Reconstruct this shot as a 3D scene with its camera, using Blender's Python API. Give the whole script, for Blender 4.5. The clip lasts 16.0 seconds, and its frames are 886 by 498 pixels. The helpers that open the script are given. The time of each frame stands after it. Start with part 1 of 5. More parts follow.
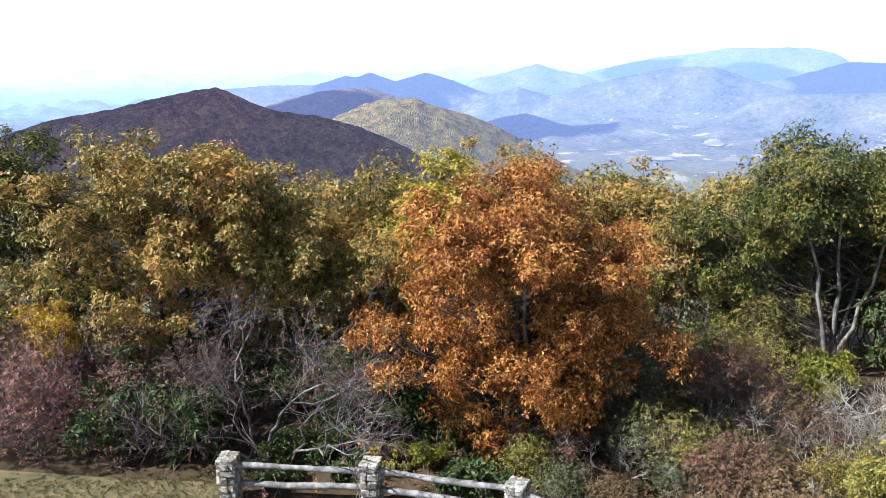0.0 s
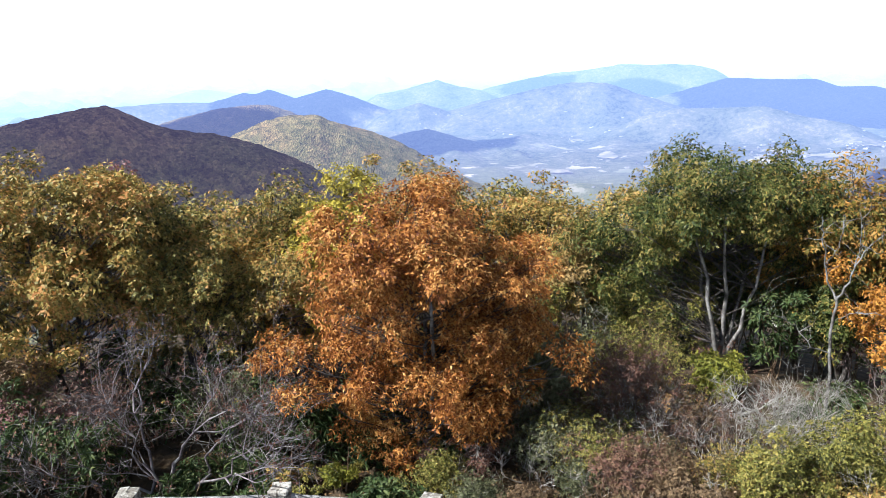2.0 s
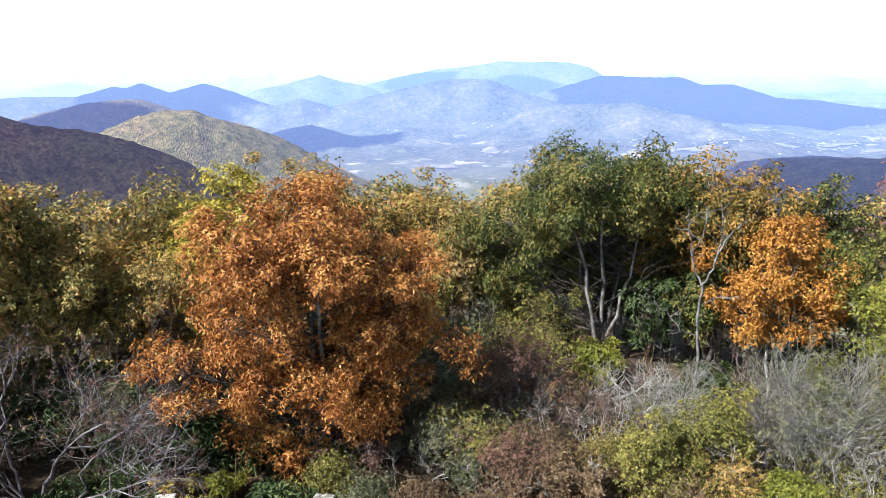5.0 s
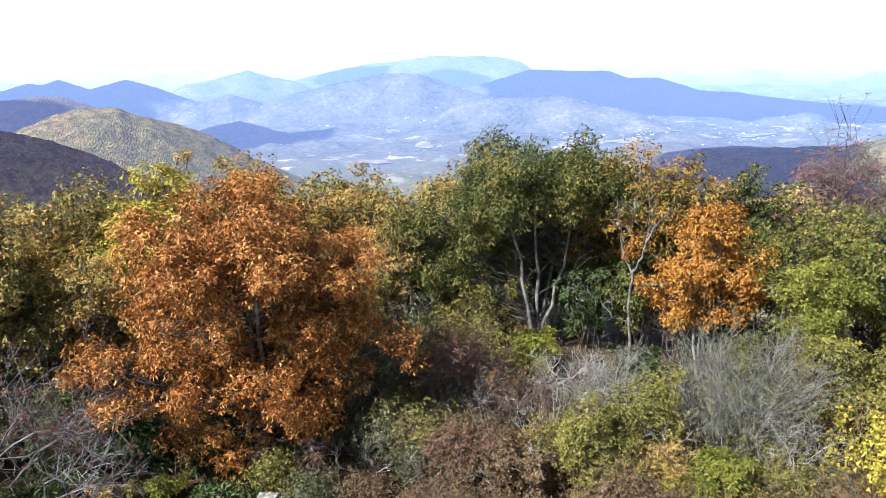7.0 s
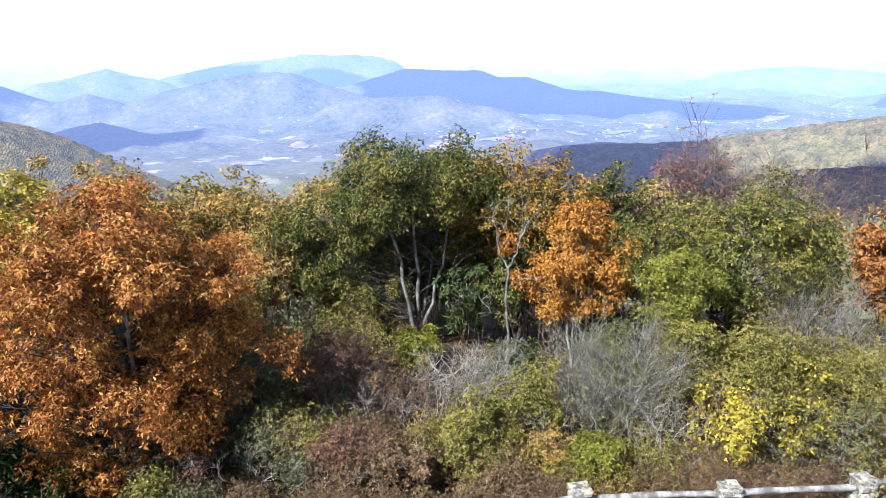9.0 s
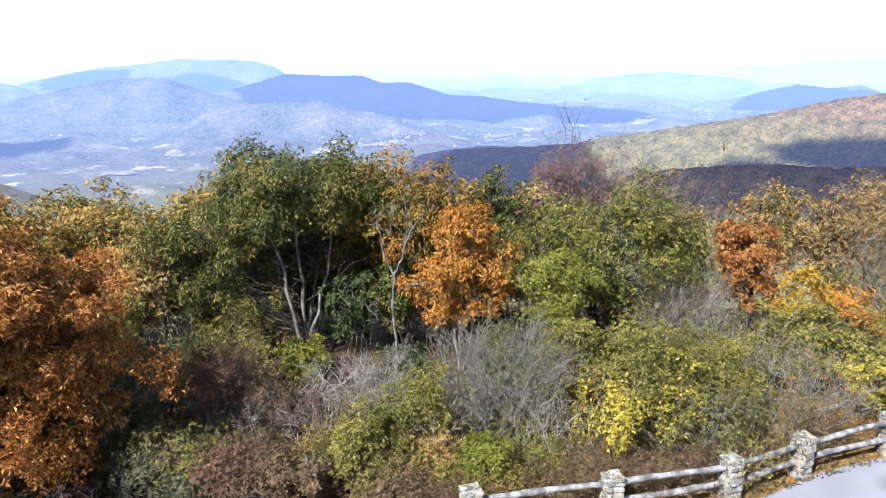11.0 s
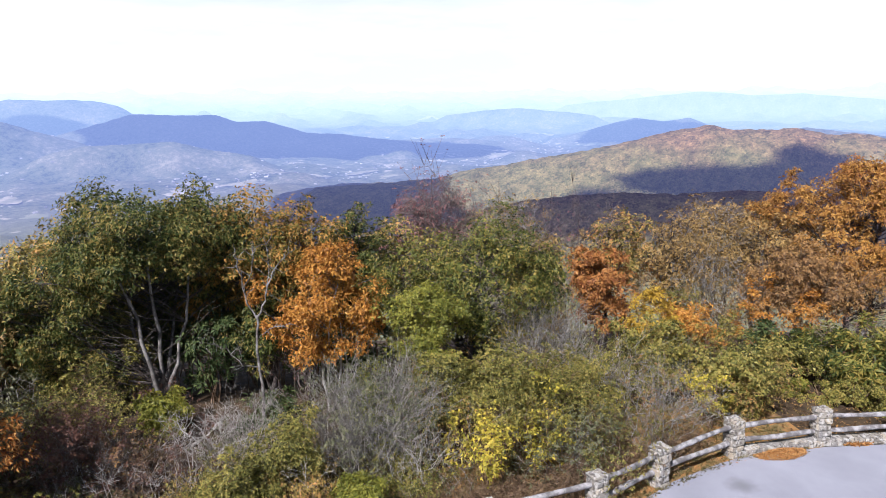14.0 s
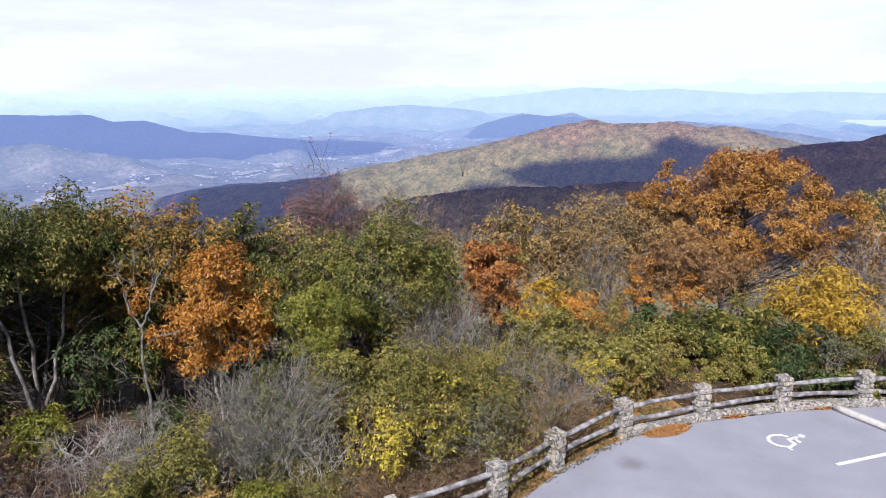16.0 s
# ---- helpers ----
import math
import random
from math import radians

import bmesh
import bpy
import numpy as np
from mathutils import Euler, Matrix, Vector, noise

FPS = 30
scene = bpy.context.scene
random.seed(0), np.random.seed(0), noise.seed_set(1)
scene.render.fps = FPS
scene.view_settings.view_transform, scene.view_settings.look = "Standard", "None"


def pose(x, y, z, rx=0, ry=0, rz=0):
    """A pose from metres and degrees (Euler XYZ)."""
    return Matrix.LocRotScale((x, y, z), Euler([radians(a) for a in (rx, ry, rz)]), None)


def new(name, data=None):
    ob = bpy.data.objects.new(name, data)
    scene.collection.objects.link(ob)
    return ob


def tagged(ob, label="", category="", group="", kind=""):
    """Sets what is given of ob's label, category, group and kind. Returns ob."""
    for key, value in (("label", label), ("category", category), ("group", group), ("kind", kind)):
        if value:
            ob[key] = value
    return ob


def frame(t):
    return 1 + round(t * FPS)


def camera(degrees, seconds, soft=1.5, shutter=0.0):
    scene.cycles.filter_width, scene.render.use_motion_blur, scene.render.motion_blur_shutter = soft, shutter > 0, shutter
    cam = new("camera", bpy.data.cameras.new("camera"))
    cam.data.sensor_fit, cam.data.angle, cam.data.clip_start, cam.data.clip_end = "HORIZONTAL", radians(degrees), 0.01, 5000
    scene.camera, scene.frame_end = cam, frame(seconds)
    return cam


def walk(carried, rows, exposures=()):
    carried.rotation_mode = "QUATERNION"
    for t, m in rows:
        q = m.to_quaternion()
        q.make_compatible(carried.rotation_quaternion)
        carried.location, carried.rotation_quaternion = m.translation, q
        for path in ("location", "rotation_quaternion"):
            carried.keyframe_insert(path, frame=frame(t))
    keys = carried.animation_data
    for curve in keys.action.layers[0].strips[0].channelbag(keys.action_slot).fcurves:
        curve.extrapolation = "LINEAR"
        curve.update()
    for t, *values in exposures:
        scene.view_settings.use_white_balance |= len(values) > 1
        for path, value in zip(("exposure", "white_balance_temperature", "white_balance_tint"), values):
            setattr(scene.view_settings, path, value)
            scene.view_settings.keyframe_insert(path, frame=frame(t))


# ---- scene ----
cam = camera(61.4, 16.0, soft=0.8)
PATH = [
    (0, -0.000, 0.000, 8.496, -6.59, -15.03, 1.31),
    (0.5, 0.013, -0.061, 8.541, -8.61, -14.07, 1.31),
    (1, -0.006, -0.077, 8.534, -11.33, -13.72, 1.25),
    (1.5, 0.014, -0.055, 8.543, -12.62, -14.34, 1.29),
    (2, 0.020, -0.033, 8.535, -14.01, -14.01, 1.30),
    (2.5, 0.007, -0.022, 8.544, -14.27, -13.85, 1.42),
    (3, 0.032, -0.010, 8.518, -15.84, -14.32, 1.36),
    (3.5, 0.058, 0.003, 8.508, -17.24, -14.29, 1.44),
    (4, 0.064, -0.004, 8.527, -19.39, -14.33, 1.44),
    (6.5, -0.050, -0.171, 8.598, -26.33, -14.75, 0.13),
    (7, -0.070, -0.199, 8.605, -27.86, -14.93, 0.73),
    (7.5, -0.079, -0.215, 8.597, -29.48, -15.05, 0.50),
    (8, -0.087, -0.234, 8.622, -31.90, -15.24, 0.16),
    (8.5, -0.090, -0.269, 8.637, -34.34, -15.31, 0.14),
    (9, -0.099, -0.291, 8.667, -37.23, -15.07, 0.29),
    (11.5, 0.012, -0.293, 8.686, -47.78, -14.71, 0.09),
    (12, 0.008, -0.296, 8.686, -49.50, -14.56, 0.30),
    (12.5, 0.011, -0.292, 8.687, -51.32, -13.86, 0.17),
    (13, 0.017, -0.313, 8.699, -53.08, -13.04, 0.11),
    (13.5, -0.007, -0.341, 8.718, -54.95, -12.37, 0.36),
    (14, -0.024, -0.351, 8.708, -56.72, -11.97, 0.35),
    (14.5, -0.020, -0.364, 8.711, -58.37, -11.86, 0.41),
    (15, -0.032, -0.378, 8.716, -60.39, -11.79, 0.42),
    (15.5, -0.005, -0.369, 8.713, -62.45, -12.17, 0.70),
    (16, 0.021, -0.351, 8.701, -65.07, -12.28, 0.64),
]
walk(cam, [(t, pose(x, y, z, 90 + pitch, roll, yaw)) for t, x, y, z, yaw, pitch, roll in PATH],
     exposures=[(0.0, 1.08, 5930, 9), (7.0, 1.10, 5930, 10), (9.2, 1.10, 5930, 11), (12.5, 0.83, 5900, 15), (14.5, 0.52, 6020, 20), (16.0, 0.42, 6020, 20)])

# ---- light ----
SUN_AZ, SUN_EL = 263.0, 45.0
TO_SUN = Vector((math.sin(radians(SUN_AZ)) * math.cos(radians(SUN_EL)),
                 math.cos(radians(SUN_AZ)) * math.cos(radians(SUN_EL)), math.sin(radians(SUN_EL))))
sun = new("sun", bpy.data.lights.new("sun", "SUN"))
sun.data.energy, sun.data.angle, sun.data.color = 5.0, radians(0.5), (1.0, 0.96, 0.90)
sun.matrix_world = Matrix.Translation((0, 0, 60)) @ TO_SUN.to_track_quat("Z", "Y").to_matrix().to_4x4()

world = bpy.data.worlds.new("sky")
scene.world = world
world.use_nodes = True
wn, wl = world.node_tree.nodes, world.node_tree.links
wn.clear()
sky = wn.new("ShaderNodeTexSky")
sky.sky_type, sky.sun_disc = "NISHITA", False
sky.sun_elevation, sky.sun_rotation = radians(SUN_EL), radians(SUN_AZ)
sky.altitude, sky.air_density, sky.dust_density = 1400, 1.0, 1.0
coord = wn.new("ShaderNodeTexCoord")
flat = wn.new("ShaderNodeMapping")
flat.inputs["Scale"].default_value = (1.6, 1.6, 9.0)
puff = wn.new("ShaderNodeTexNoise")
puff.inputs["Scale"].default_value, puff.inputs["Detail"].default_value = 2.2, 7
puff.inputs["Roughness"].default_value = 0.58
cover = wn.new("ShaderNodeValToRGB")
cover.color_ramp.elements[0].position, cover.color_ramp.elements[1].position = 0.40, 0.56
cover.color_ramp.elements[0].color = (0.84, 0.84, 0.84, 1)
height = wn.new("ShaderNodeSeparateXYZ")
thin = wn.new("ShaderNodeMapRange")
for key, value in (("From Min", 0.10), ("From Max", 0.20), ("To Min", 1.0), ("To Max", 0.08)):
    thin.inputs[key].default_value = value
veiled = wn.new("ShaderNodeMath")
veiled.operation = "MULTIPLY"
veil = wn.new("ShaderNodeMixRGB")
veil.inputs[2].default_value = (23.0, 24.8, 27.0, 1)
back = wn.new("ShaderNodeBackground")
back.inputs["Strength"].default_value = 0.032
wout = wn.new("ShaderNodeOutputWorld")
wl.new(coord.outputs["Generated"], flat.inputs["Vector"])
wl.new(flat.outputs[0], puff.inputs["Vector"])
wl.new(puff.outputs["Fac"], cover.inputs[0])
wl.new(coord.outputs["Generated"], height.inputs[0])
wl.new(height.outputs["Z"], thin.inputs["Value"])
wl.new(cover.outputs[0], veiled.inputs[0])
wl.new(thin.outputs[0], veiled.inputs[1])
wl.new(veiled.outputs[0], veil.inputs[0])
wl.new(sky.outputs[0], veil.inputs[1])
wl.new(veil.outputs[0], back.inputs[0])
wl.new(back.outputs[0], wout.inputs[0])


# ---- materials ----
class Nodes:
    """A node material under construction."""

    def __init__(self, name):
        self.mat = bpy.data.materials.new(name)
        self.mat.use_nodes = True
        self.tree = self.mat.node_tree
        self.tree.nodes.clear()
        self.out = self.node("ShaderNodeOutputMaterial")

    def node(self, kind, **values):
        n = self.tree.nodes.new(kind)
        for key, value in values.items():
            n.inputs[key.replace("_", " ")].default_value = value
        return n

    def link(self, a, b):
        self.tree.links.new(a, b)

    def ramp(self, fac, stops, constant=False):
        r = self.node("ShaderNodeValToRGB")
        e = r.color_ramp.elements
        while len(e) < len(stops):
            e.new(0.5)
        for k, (pos, col) in zip(e, stops):
            k.position = pos
            k.color = (*col, 1) if len(col) == 3 else col
        if constant:
            r.color_ramp.interpolation = "CONSTANT"
        self.link(fac, r.inputs[0])
        return r.outputs[0]

    def noise(self, vec, scale, detail=4, rough=0.55):
        n = self.node("ShaderNodeTexNoise", Scale=scale, Detail=detail, Roughness=rough)
        self.link(vec, n.inputs["Vector"])
        return n.outputs["Fac"]

    def mix(self, fac, a, b, mode="MIX"):
        m = self.node("ShaderNodeMixRGB")
        m.blend_type = mode
        for k, v in enumerate((fac, a, b)):
            if hasattr(v, "default_value"):
                self.link(v, m.inputs[k])
            else:
                m.inputs[k].default_value = v if k == 0 or len(v) == 4 else (*v, 1)
        return m.outputs[0]

    def math(self, op, a, b=0.0, clamp=False):
        m = self.node("ShaderNodeMath")
        m.operation, m.use_clamp = op, clamp
        for k, v in enumerate((a, b)):
            if hasattr(v, "default_value"):
                self.link(v, m.inputs[k])
            else:
                m.inputs[k].default_value = v
        return m.outputs[0]

    def bump(self, height, strength, distance):
        b = self.node("ShaderNodeBump", Strength=strength, Distance=distance)
        self.link(height, b.inputs["Height"])
        return b.outputs[0]

    def surface(self, color, rough=0.8, normal=None, spec=0.3):
        s = self.node("ShaderNodeBsdfPrincipled", Roughness=rough)
        s.inputs["Specular IOR Level"].default_value = spec
        if hasattr(color, "default_value"):
            self.link(color, s.inputs["Base Color"])
        else:
            s.inputs["Base Color"].default_value = (*color, 1)
        if normal is not None:
            self.link(normal, s.inputs["Normal"])
        self.link(s.outputs[0], self.out.inputs[0])
        return s


def leaf_material(name, colors, clear=0.2, gloss=0.5):
    """Leaves: each its own tint out of colors, in drifts over the crown; light shines through them."""
    m = Nodes(name)
    geo = m.node("ShaderNodeNewGeometry")
    drift = m.noise(geo.outputs["Position"], 0.75, 3)
    one = m.math("MULTIPLY", geo.outputs["Random Per Island"], 0.72)
    two = m.math("MULTIPLY", m.math("SUBTRACT", drift, 0.34), 0.95)
    fac = m.math("ADD", one, two, True)
    n = len(colors)
    col = m.ramp(fac, [(0.12 + 0.76 * k / (n - 1), c) for k, c in enumerate(colors)])
    fine = m.noise(geo.outputs["Position"], 34, 2)
    col = m.mix(0.5, col, m.ramp(fine, [(0.25, (0.5, 0.5, 0.5)), (0.75, (1.25, 1.2, 1.15))]), "MULTIPLY")
    s = m.surface(col, gloss, None, 0.2)
    t = m.node("ShaderNodeBsdfTranslucent")
    m.link(col, t.inputs[0])
    mx = m.node("ShaderNodeMixShader")
    mx.inputs[0].default_value = clear
    m.link(s.outputs[0], mx.inputs[1])
    m.link(t.outputs[0], mx.inputs[2])
    m.link(mx.outputs[0], m.out.inputs[0])
    return m.mat


def bark_material(name, dark, light, lichen=0.5):
    m = Nodes(name)
    geo = m.node("ShaderNodeNewGeometry")
    pos = geo.outputs["Position"]
    grain = m.noise(pos, 38, 5, 0.65)
    patch = m.noise(pos, 5, 3)
    col = m.mix(m.ramp(patch, [(0.42, (0, 0, 0)), (0.62, (lichen, lichen, lichen))]), dark, light)
    col = m.mix(0.6, col, m.ramp(grain, [(0.3, (0.45, 0.45, 0.45)), (0.7, (1.3, 1.3, 1.3))]), "MULTIPLY")
    m.surface(col, 0.9, m.bump(grain, 0.6, 0.01), 0.15)
    return m.mat


def stone_material():
    m = Nodes("lichen_stone")
    info = m.node("ShaderNodeObjectInfo")
    tex = m.node("ShaderNodeTexCoord")
    geo = m.node("ShaderNodeNewGeometry")
    pos = geo.outputs["Position"]
    base = m.ramp(info.outputs["Random"], [(0.0, (0.17, 0.155, 0.13)), (0.35, (0.30, 0.275, 0.225)), (0.6, (0.25, 0.24, 0.225)),
                                           (0.8, (0.43, 0.37, 0.27)), (1.0, (0.42, 0.40, 0.36))])
    fine = m.noise(pos, 45, 6, 0.7)
    blot = m.noise(pos, 9, 4, 0.6)
    col = m.mix(m.ramp(blot, [(0.50, (0, 0, 0)), (0.58, (0.85, 0.85, 0.85))]), base, (0.50, 0.49, 0.45))
    col = m.mix(m.ramp(m.noise(pos, 14, 4), [(0.52, (0, 0, 0)), (0.62, (0.8, 0.8, 0.8))]), col, (0.085, 0.075, 0.065))
    col = m.mix(0.6, col, m.ramp(fine, [(0.3, (0.55, 0.55, 0.55)), (0.7, (1.25, 1.25, 1.25))]), "MULTIPLY")
    m.surface(col, 0.92, m.bump(fine, 0.7, 0.012), 0.2)
    return m.mat


def simple(name, stops, scale, fine=60, bump=0.4, rough=0.9, dist=0.01):
    """Colour in drifts of one scale with fine grain on it."""
    m = Nodes(name)
    geo = m.node("ShaderNodeNewGeometry")
    pos = geo.outputs["Position"]
    col = m.ramp(m.noise(pos, scale, 5, 0.6), stops)
    g = m.noise(pos, fine, 5, 0.7)
    col = m.mix(0.55, col, m.ramp(g, [(0.3, (0.6, 0.6, 0.6)), (0.7, (1.25, 1.25, 1.25))]), "MULTIPLY")
    m.surface(col, rough, m.bump(g, bump, dist), 0.2)
    return m.mat


def asphalt_material():
    m = Nodes("worn_asphalt")
    geo = m.node("ShaderNodeNewGeometry")
    pos = geo.outputs["Position"]
    col = m.ramp(m.noise(pos, 0.7, 5, 0.6), [(0.3, (0.26, 0.268, 0.305)), (0.7, (0.33, 0.34, 0.385))])
    grit = m.noise(pos, 90, 4, 0.8)
    col = m.mix(0.5, col, m.ramp(grit, [(0.3, (0.65, 0.65, 0.65)), (0.7, (1.2, 1.2, 1.2))]), "MULTIPLY")
    spot = m.node("ShaderNodeVectorMath")
    spot.operation = "DISTANCE"
    m.link(pos, spot.inputs[0])
    spot.inputs[1].default_value = (16.35, 2.48, 0)
    far = m.math("ADD", spot.outputs["Value"], m.math("MULTIPLY", m.noise(pos, 4, 3), 0.35))
    col = m.mix(m.ramp(far, [(0.25, (0.5, 0.5, 0.5)), (0.62, (0, 0, 0))]), col, (0.10, 0.10, 0.095))
    m.surface(col, 0.85, m.bump(grit, 0.35, 0.004), 0.3)
    return m.mat


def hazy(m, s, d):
    """Blue haze painted into the surface as a glow, stronger with the distance d; no real air."""
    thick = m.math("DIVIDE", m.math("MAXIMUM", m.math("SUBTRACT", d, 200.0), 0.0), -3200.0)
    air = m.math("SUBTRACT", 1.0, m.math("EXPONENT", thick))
    # the land itself emits the haze colour
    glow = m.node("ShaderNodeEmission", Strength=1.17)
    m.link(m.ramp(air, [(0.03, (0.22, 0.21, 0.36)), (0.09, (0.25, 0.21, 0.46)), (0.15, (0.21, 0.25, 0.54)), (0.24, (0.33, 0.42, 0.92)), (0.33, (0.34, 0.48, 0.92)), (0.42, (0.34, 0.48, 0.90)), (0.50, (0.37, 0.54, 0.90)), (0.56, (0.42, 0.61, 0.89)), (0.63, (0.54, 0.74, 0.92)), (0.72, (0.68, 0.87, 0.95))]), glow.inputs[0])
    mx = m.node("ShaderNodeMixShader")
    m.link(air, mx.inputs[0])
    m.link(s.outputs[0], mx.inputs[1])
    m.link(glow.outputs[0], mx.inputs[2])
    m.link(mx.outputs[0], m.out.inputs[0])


def far_material(name, dark, light, scale=0.03, rough=0.95):
    """Fields, roofs and water of the valley, with the haze glow mixed into the surface."""
    m = Nodes(name)
    geo = m.node("ShaderNodeNewGeometry")
    dist = m.node("ShaderNodeVectorMath")
    dist.operation = "LENGTH"
    m.link(geo.outputs["Position"], dist.inputs[0])
    tone = m.math("ADD", m.math("MULTIPLY", m.noise(geo.outputs["Position"], scale, 5, 0.65), 0.75), m.math("MULTIPLY", geo.outputs["Random Per Island"], 0.25))
    s = m.surface(m.ramp(tone, [(0.35, dark), (0.68, light)]), rough, None, 0.1)
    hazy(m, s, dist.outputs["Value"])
    return m.mat


def distance_material():
    """Wooded hills and valley farmland with blue haze painted in: a backdrop that glows more the farther it lies."""
    m = Nodes("distant_land")
    geo = m.node("ShaderNodeNewGeometry")
    pos = geo.outputs["Position"]
    dist = m.node("ShaderNodeVectorMath")
    dist.operation = "LENGTH"
    m.link(pos, dist.inputs[0])
    d = dist.outputs["Value"]
    sep = m.node("ShaderNodeSeparateXYZ")
    m.link(pos, sep.inputs[0])
    cell = m.node("ShaderNodeTexVoronoi", Scale=0.55)
    m.link(pos, cell.inputs["Vector"])
    tint = m.node("ShaderNodeSeparateColor")
    m.link(cell.outputs["Color"], tint.inputs[0])
    stand = m.node("ShaderNodeTexVoronoi", Scale=0.19)
    m.link(pos, stand.inputs["Vector"])
    lot = m.node("ShaderNodeSeparateColor")
    m.link(stand.outputs["Color"], lot.inputs[0])
    shade = m.math("ADD", m.math("MULTIPLY", tint.outputs[0], 0.6), m.math("MULTIPLY", lot.outputs[0], 0.4))
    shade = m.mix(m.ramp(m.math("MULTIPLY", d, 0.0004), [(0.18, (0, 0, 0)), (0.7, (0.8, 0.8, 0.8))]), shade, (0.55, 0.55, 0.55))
    wood = m.ramp(shade, [(0.1, (0.075, 0.078, 0.036)), (0.35, (0.155, 0.15, 0.064)), (0.6, (0.22, 0.198, 0.086)),
                          (0.8, (0.275, 0.228, 0.105)), (0.95, (0.36, 0.30, 0.14))])
    drift = m.noise(pos, 0.017, 5, 0.65)
    rust = m.ramp(shade, [(0.1, (0.08, 0.055, 0.035)), (0.6, (0.26, 0.165, 0.09)), (0.95, (0.44, 0.28, 0.15))])
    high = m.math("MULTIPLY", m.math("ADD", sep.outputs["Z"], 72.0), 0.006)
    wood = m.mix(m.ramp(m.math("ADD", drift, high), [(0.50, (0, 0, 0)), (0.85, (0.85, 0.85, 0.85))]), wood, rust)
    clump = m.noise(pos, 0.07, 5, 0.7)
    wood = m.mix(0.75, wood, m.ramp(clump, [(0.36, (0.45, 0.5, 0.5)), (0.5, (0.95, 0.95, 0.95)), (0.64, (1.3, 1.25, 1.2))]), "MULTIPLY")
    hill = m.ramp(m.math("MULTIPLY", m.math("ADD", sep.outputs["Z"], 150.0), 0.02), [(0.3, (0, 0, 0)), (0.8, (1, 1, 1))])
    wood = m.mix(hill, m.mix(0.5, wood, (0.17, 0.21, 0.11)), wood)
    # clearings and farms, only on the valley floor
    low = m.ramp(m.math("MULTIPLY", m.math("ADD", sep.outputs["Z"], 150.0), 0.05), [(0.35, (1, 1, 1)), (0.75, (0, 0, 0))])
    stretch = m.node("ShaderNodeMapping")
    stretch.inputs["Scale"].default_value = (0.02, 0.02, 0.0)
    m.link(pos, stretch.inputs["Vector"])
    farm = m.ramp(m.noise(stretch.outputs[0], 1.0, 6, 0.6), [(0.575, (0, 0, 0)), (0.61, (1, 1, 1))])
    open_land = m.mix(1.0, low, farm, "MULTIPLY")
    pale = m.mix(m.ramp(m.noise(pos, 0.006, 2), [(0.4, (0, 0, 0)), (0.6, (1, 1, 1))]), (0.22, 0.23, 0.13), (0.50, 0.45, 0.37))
    # far woods in mixed green and grey, with sunlit and shaded patches painted into the tones
    patchy = m.math("ADD", m.math("MULTIPLY", m.noise(pos, 0.11, 6, 0.8), 0.62), m.math("MULTIPLY", m.noise(pos, 0.013, 4, 0.6), 0.38))
    stands_and_relief = m.ramp(patchy, [(0.38, (0.02, 0.03, 0.018)), (0.47, (0.10, 0.118, 0.068)), (0.54, (0.15, 0.152, 0.10)), (0.62, (0.29, 0.265, 0.19))])
    wood = m.mix(m.ramp(m.math("MULTIPLY", d, 0.0004), [(0.34, (0, 0, 0)), (0.50, (0.95, 0.95, 0.95))]), wood, stands_and_relief)
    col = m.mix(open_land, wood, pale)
    bump = m.bump(cell.outputs["Distance"], 1.0, 1.2)
    s = m.surface(col, 0.95, bump, 0.0)
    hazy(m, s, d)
    return m.mat


BARK_GREY = bark_material("grey_bark", (0.10, 0.09, 0.08), (0.34, 0.33, 0.31), 0.7)
DOGWOOD = bark_material("dogwood_bark", (0.12, 0.10, 0.105), (0.34, 0.32, 0.32), 0.7)
BARK_DARK = bark_material("dark_bark", (0.055, 0.045, 0.04), (0.17, 0.155, 0.14), 0.5)
SILVER = bark_material("silver_bark", (0.125, 0.115, 0.105), (0.34, 0.325, 0.30), 0.7)
# sunlight on the dead twigs is put into this pale colour
TWIG_PALE = bark_material("sunlit_pale_twigs", (0.33, 0.30, 0.265), (0.60, 0.575, 0.53), 0.8)
BARK_PALE = bark_material("pale_bark", (0.28, 0.26, 0.23), (0.55, 0.53, 0.49), 0.8)
TWIG_GREY = bark_material("grey_twigs", (0.19, 0.175, 0.155), (0.43, 0.41, 0.37), 0.8)
TWIG_BROWN = bark_material("brown_twigs", (0.15, 0.095, 0.058), (0.33, 0.235, 0.155), 0.6)
TWIG_PURPLE = bark_material("purple_twigs", (0.135, 0.10, 0.09), (0.29, 0.245, 0.225), 0.6)

RUST = leaf_material("rust_oak_leaves", [(0.12, 0.038, 0.014), (0.31, 0.115, 0.028), (0.51, 0.215, 0.05), (0.68, 0.39, 0.12)])
OLIVE = leaf_material("olive_oak_leaves", [(0.058, 0.063, 0.022), (0.205, 0.195, 0.055), (0.37, 0.31, 0.085), (0.55, 0.31, 0.10)])
GOLD_OLIVE = leaf_material("golden_olive_leaves", [(0.080, 0.078, 0.026), (0.24, 0.205, 0.055), (0.43, 0.31, 0.085), (0.58, 0.29, 0.10)])
BRONZE = leaf_material("bronze_oak_leaves", [(0.05, 0.055, 0.015), (0.17, 0.145, 0.03), (0.38, 0.22, 0.05), (0.52, 0.27, 0.07)])
LIME = leaf_material("lime_leaves", [(0.20, 0.18, 0.032), (0.42, 0.355, 0.055), (0.64, 0.51, 0.065)])
GREEN = leaf_material("green_oak_leaves", [(0.016, 0.030, 0.009), (0.062, 0.086, 0.020), (0.15, 0.158, 0.040), (0.31, 0.23, 0.062)])
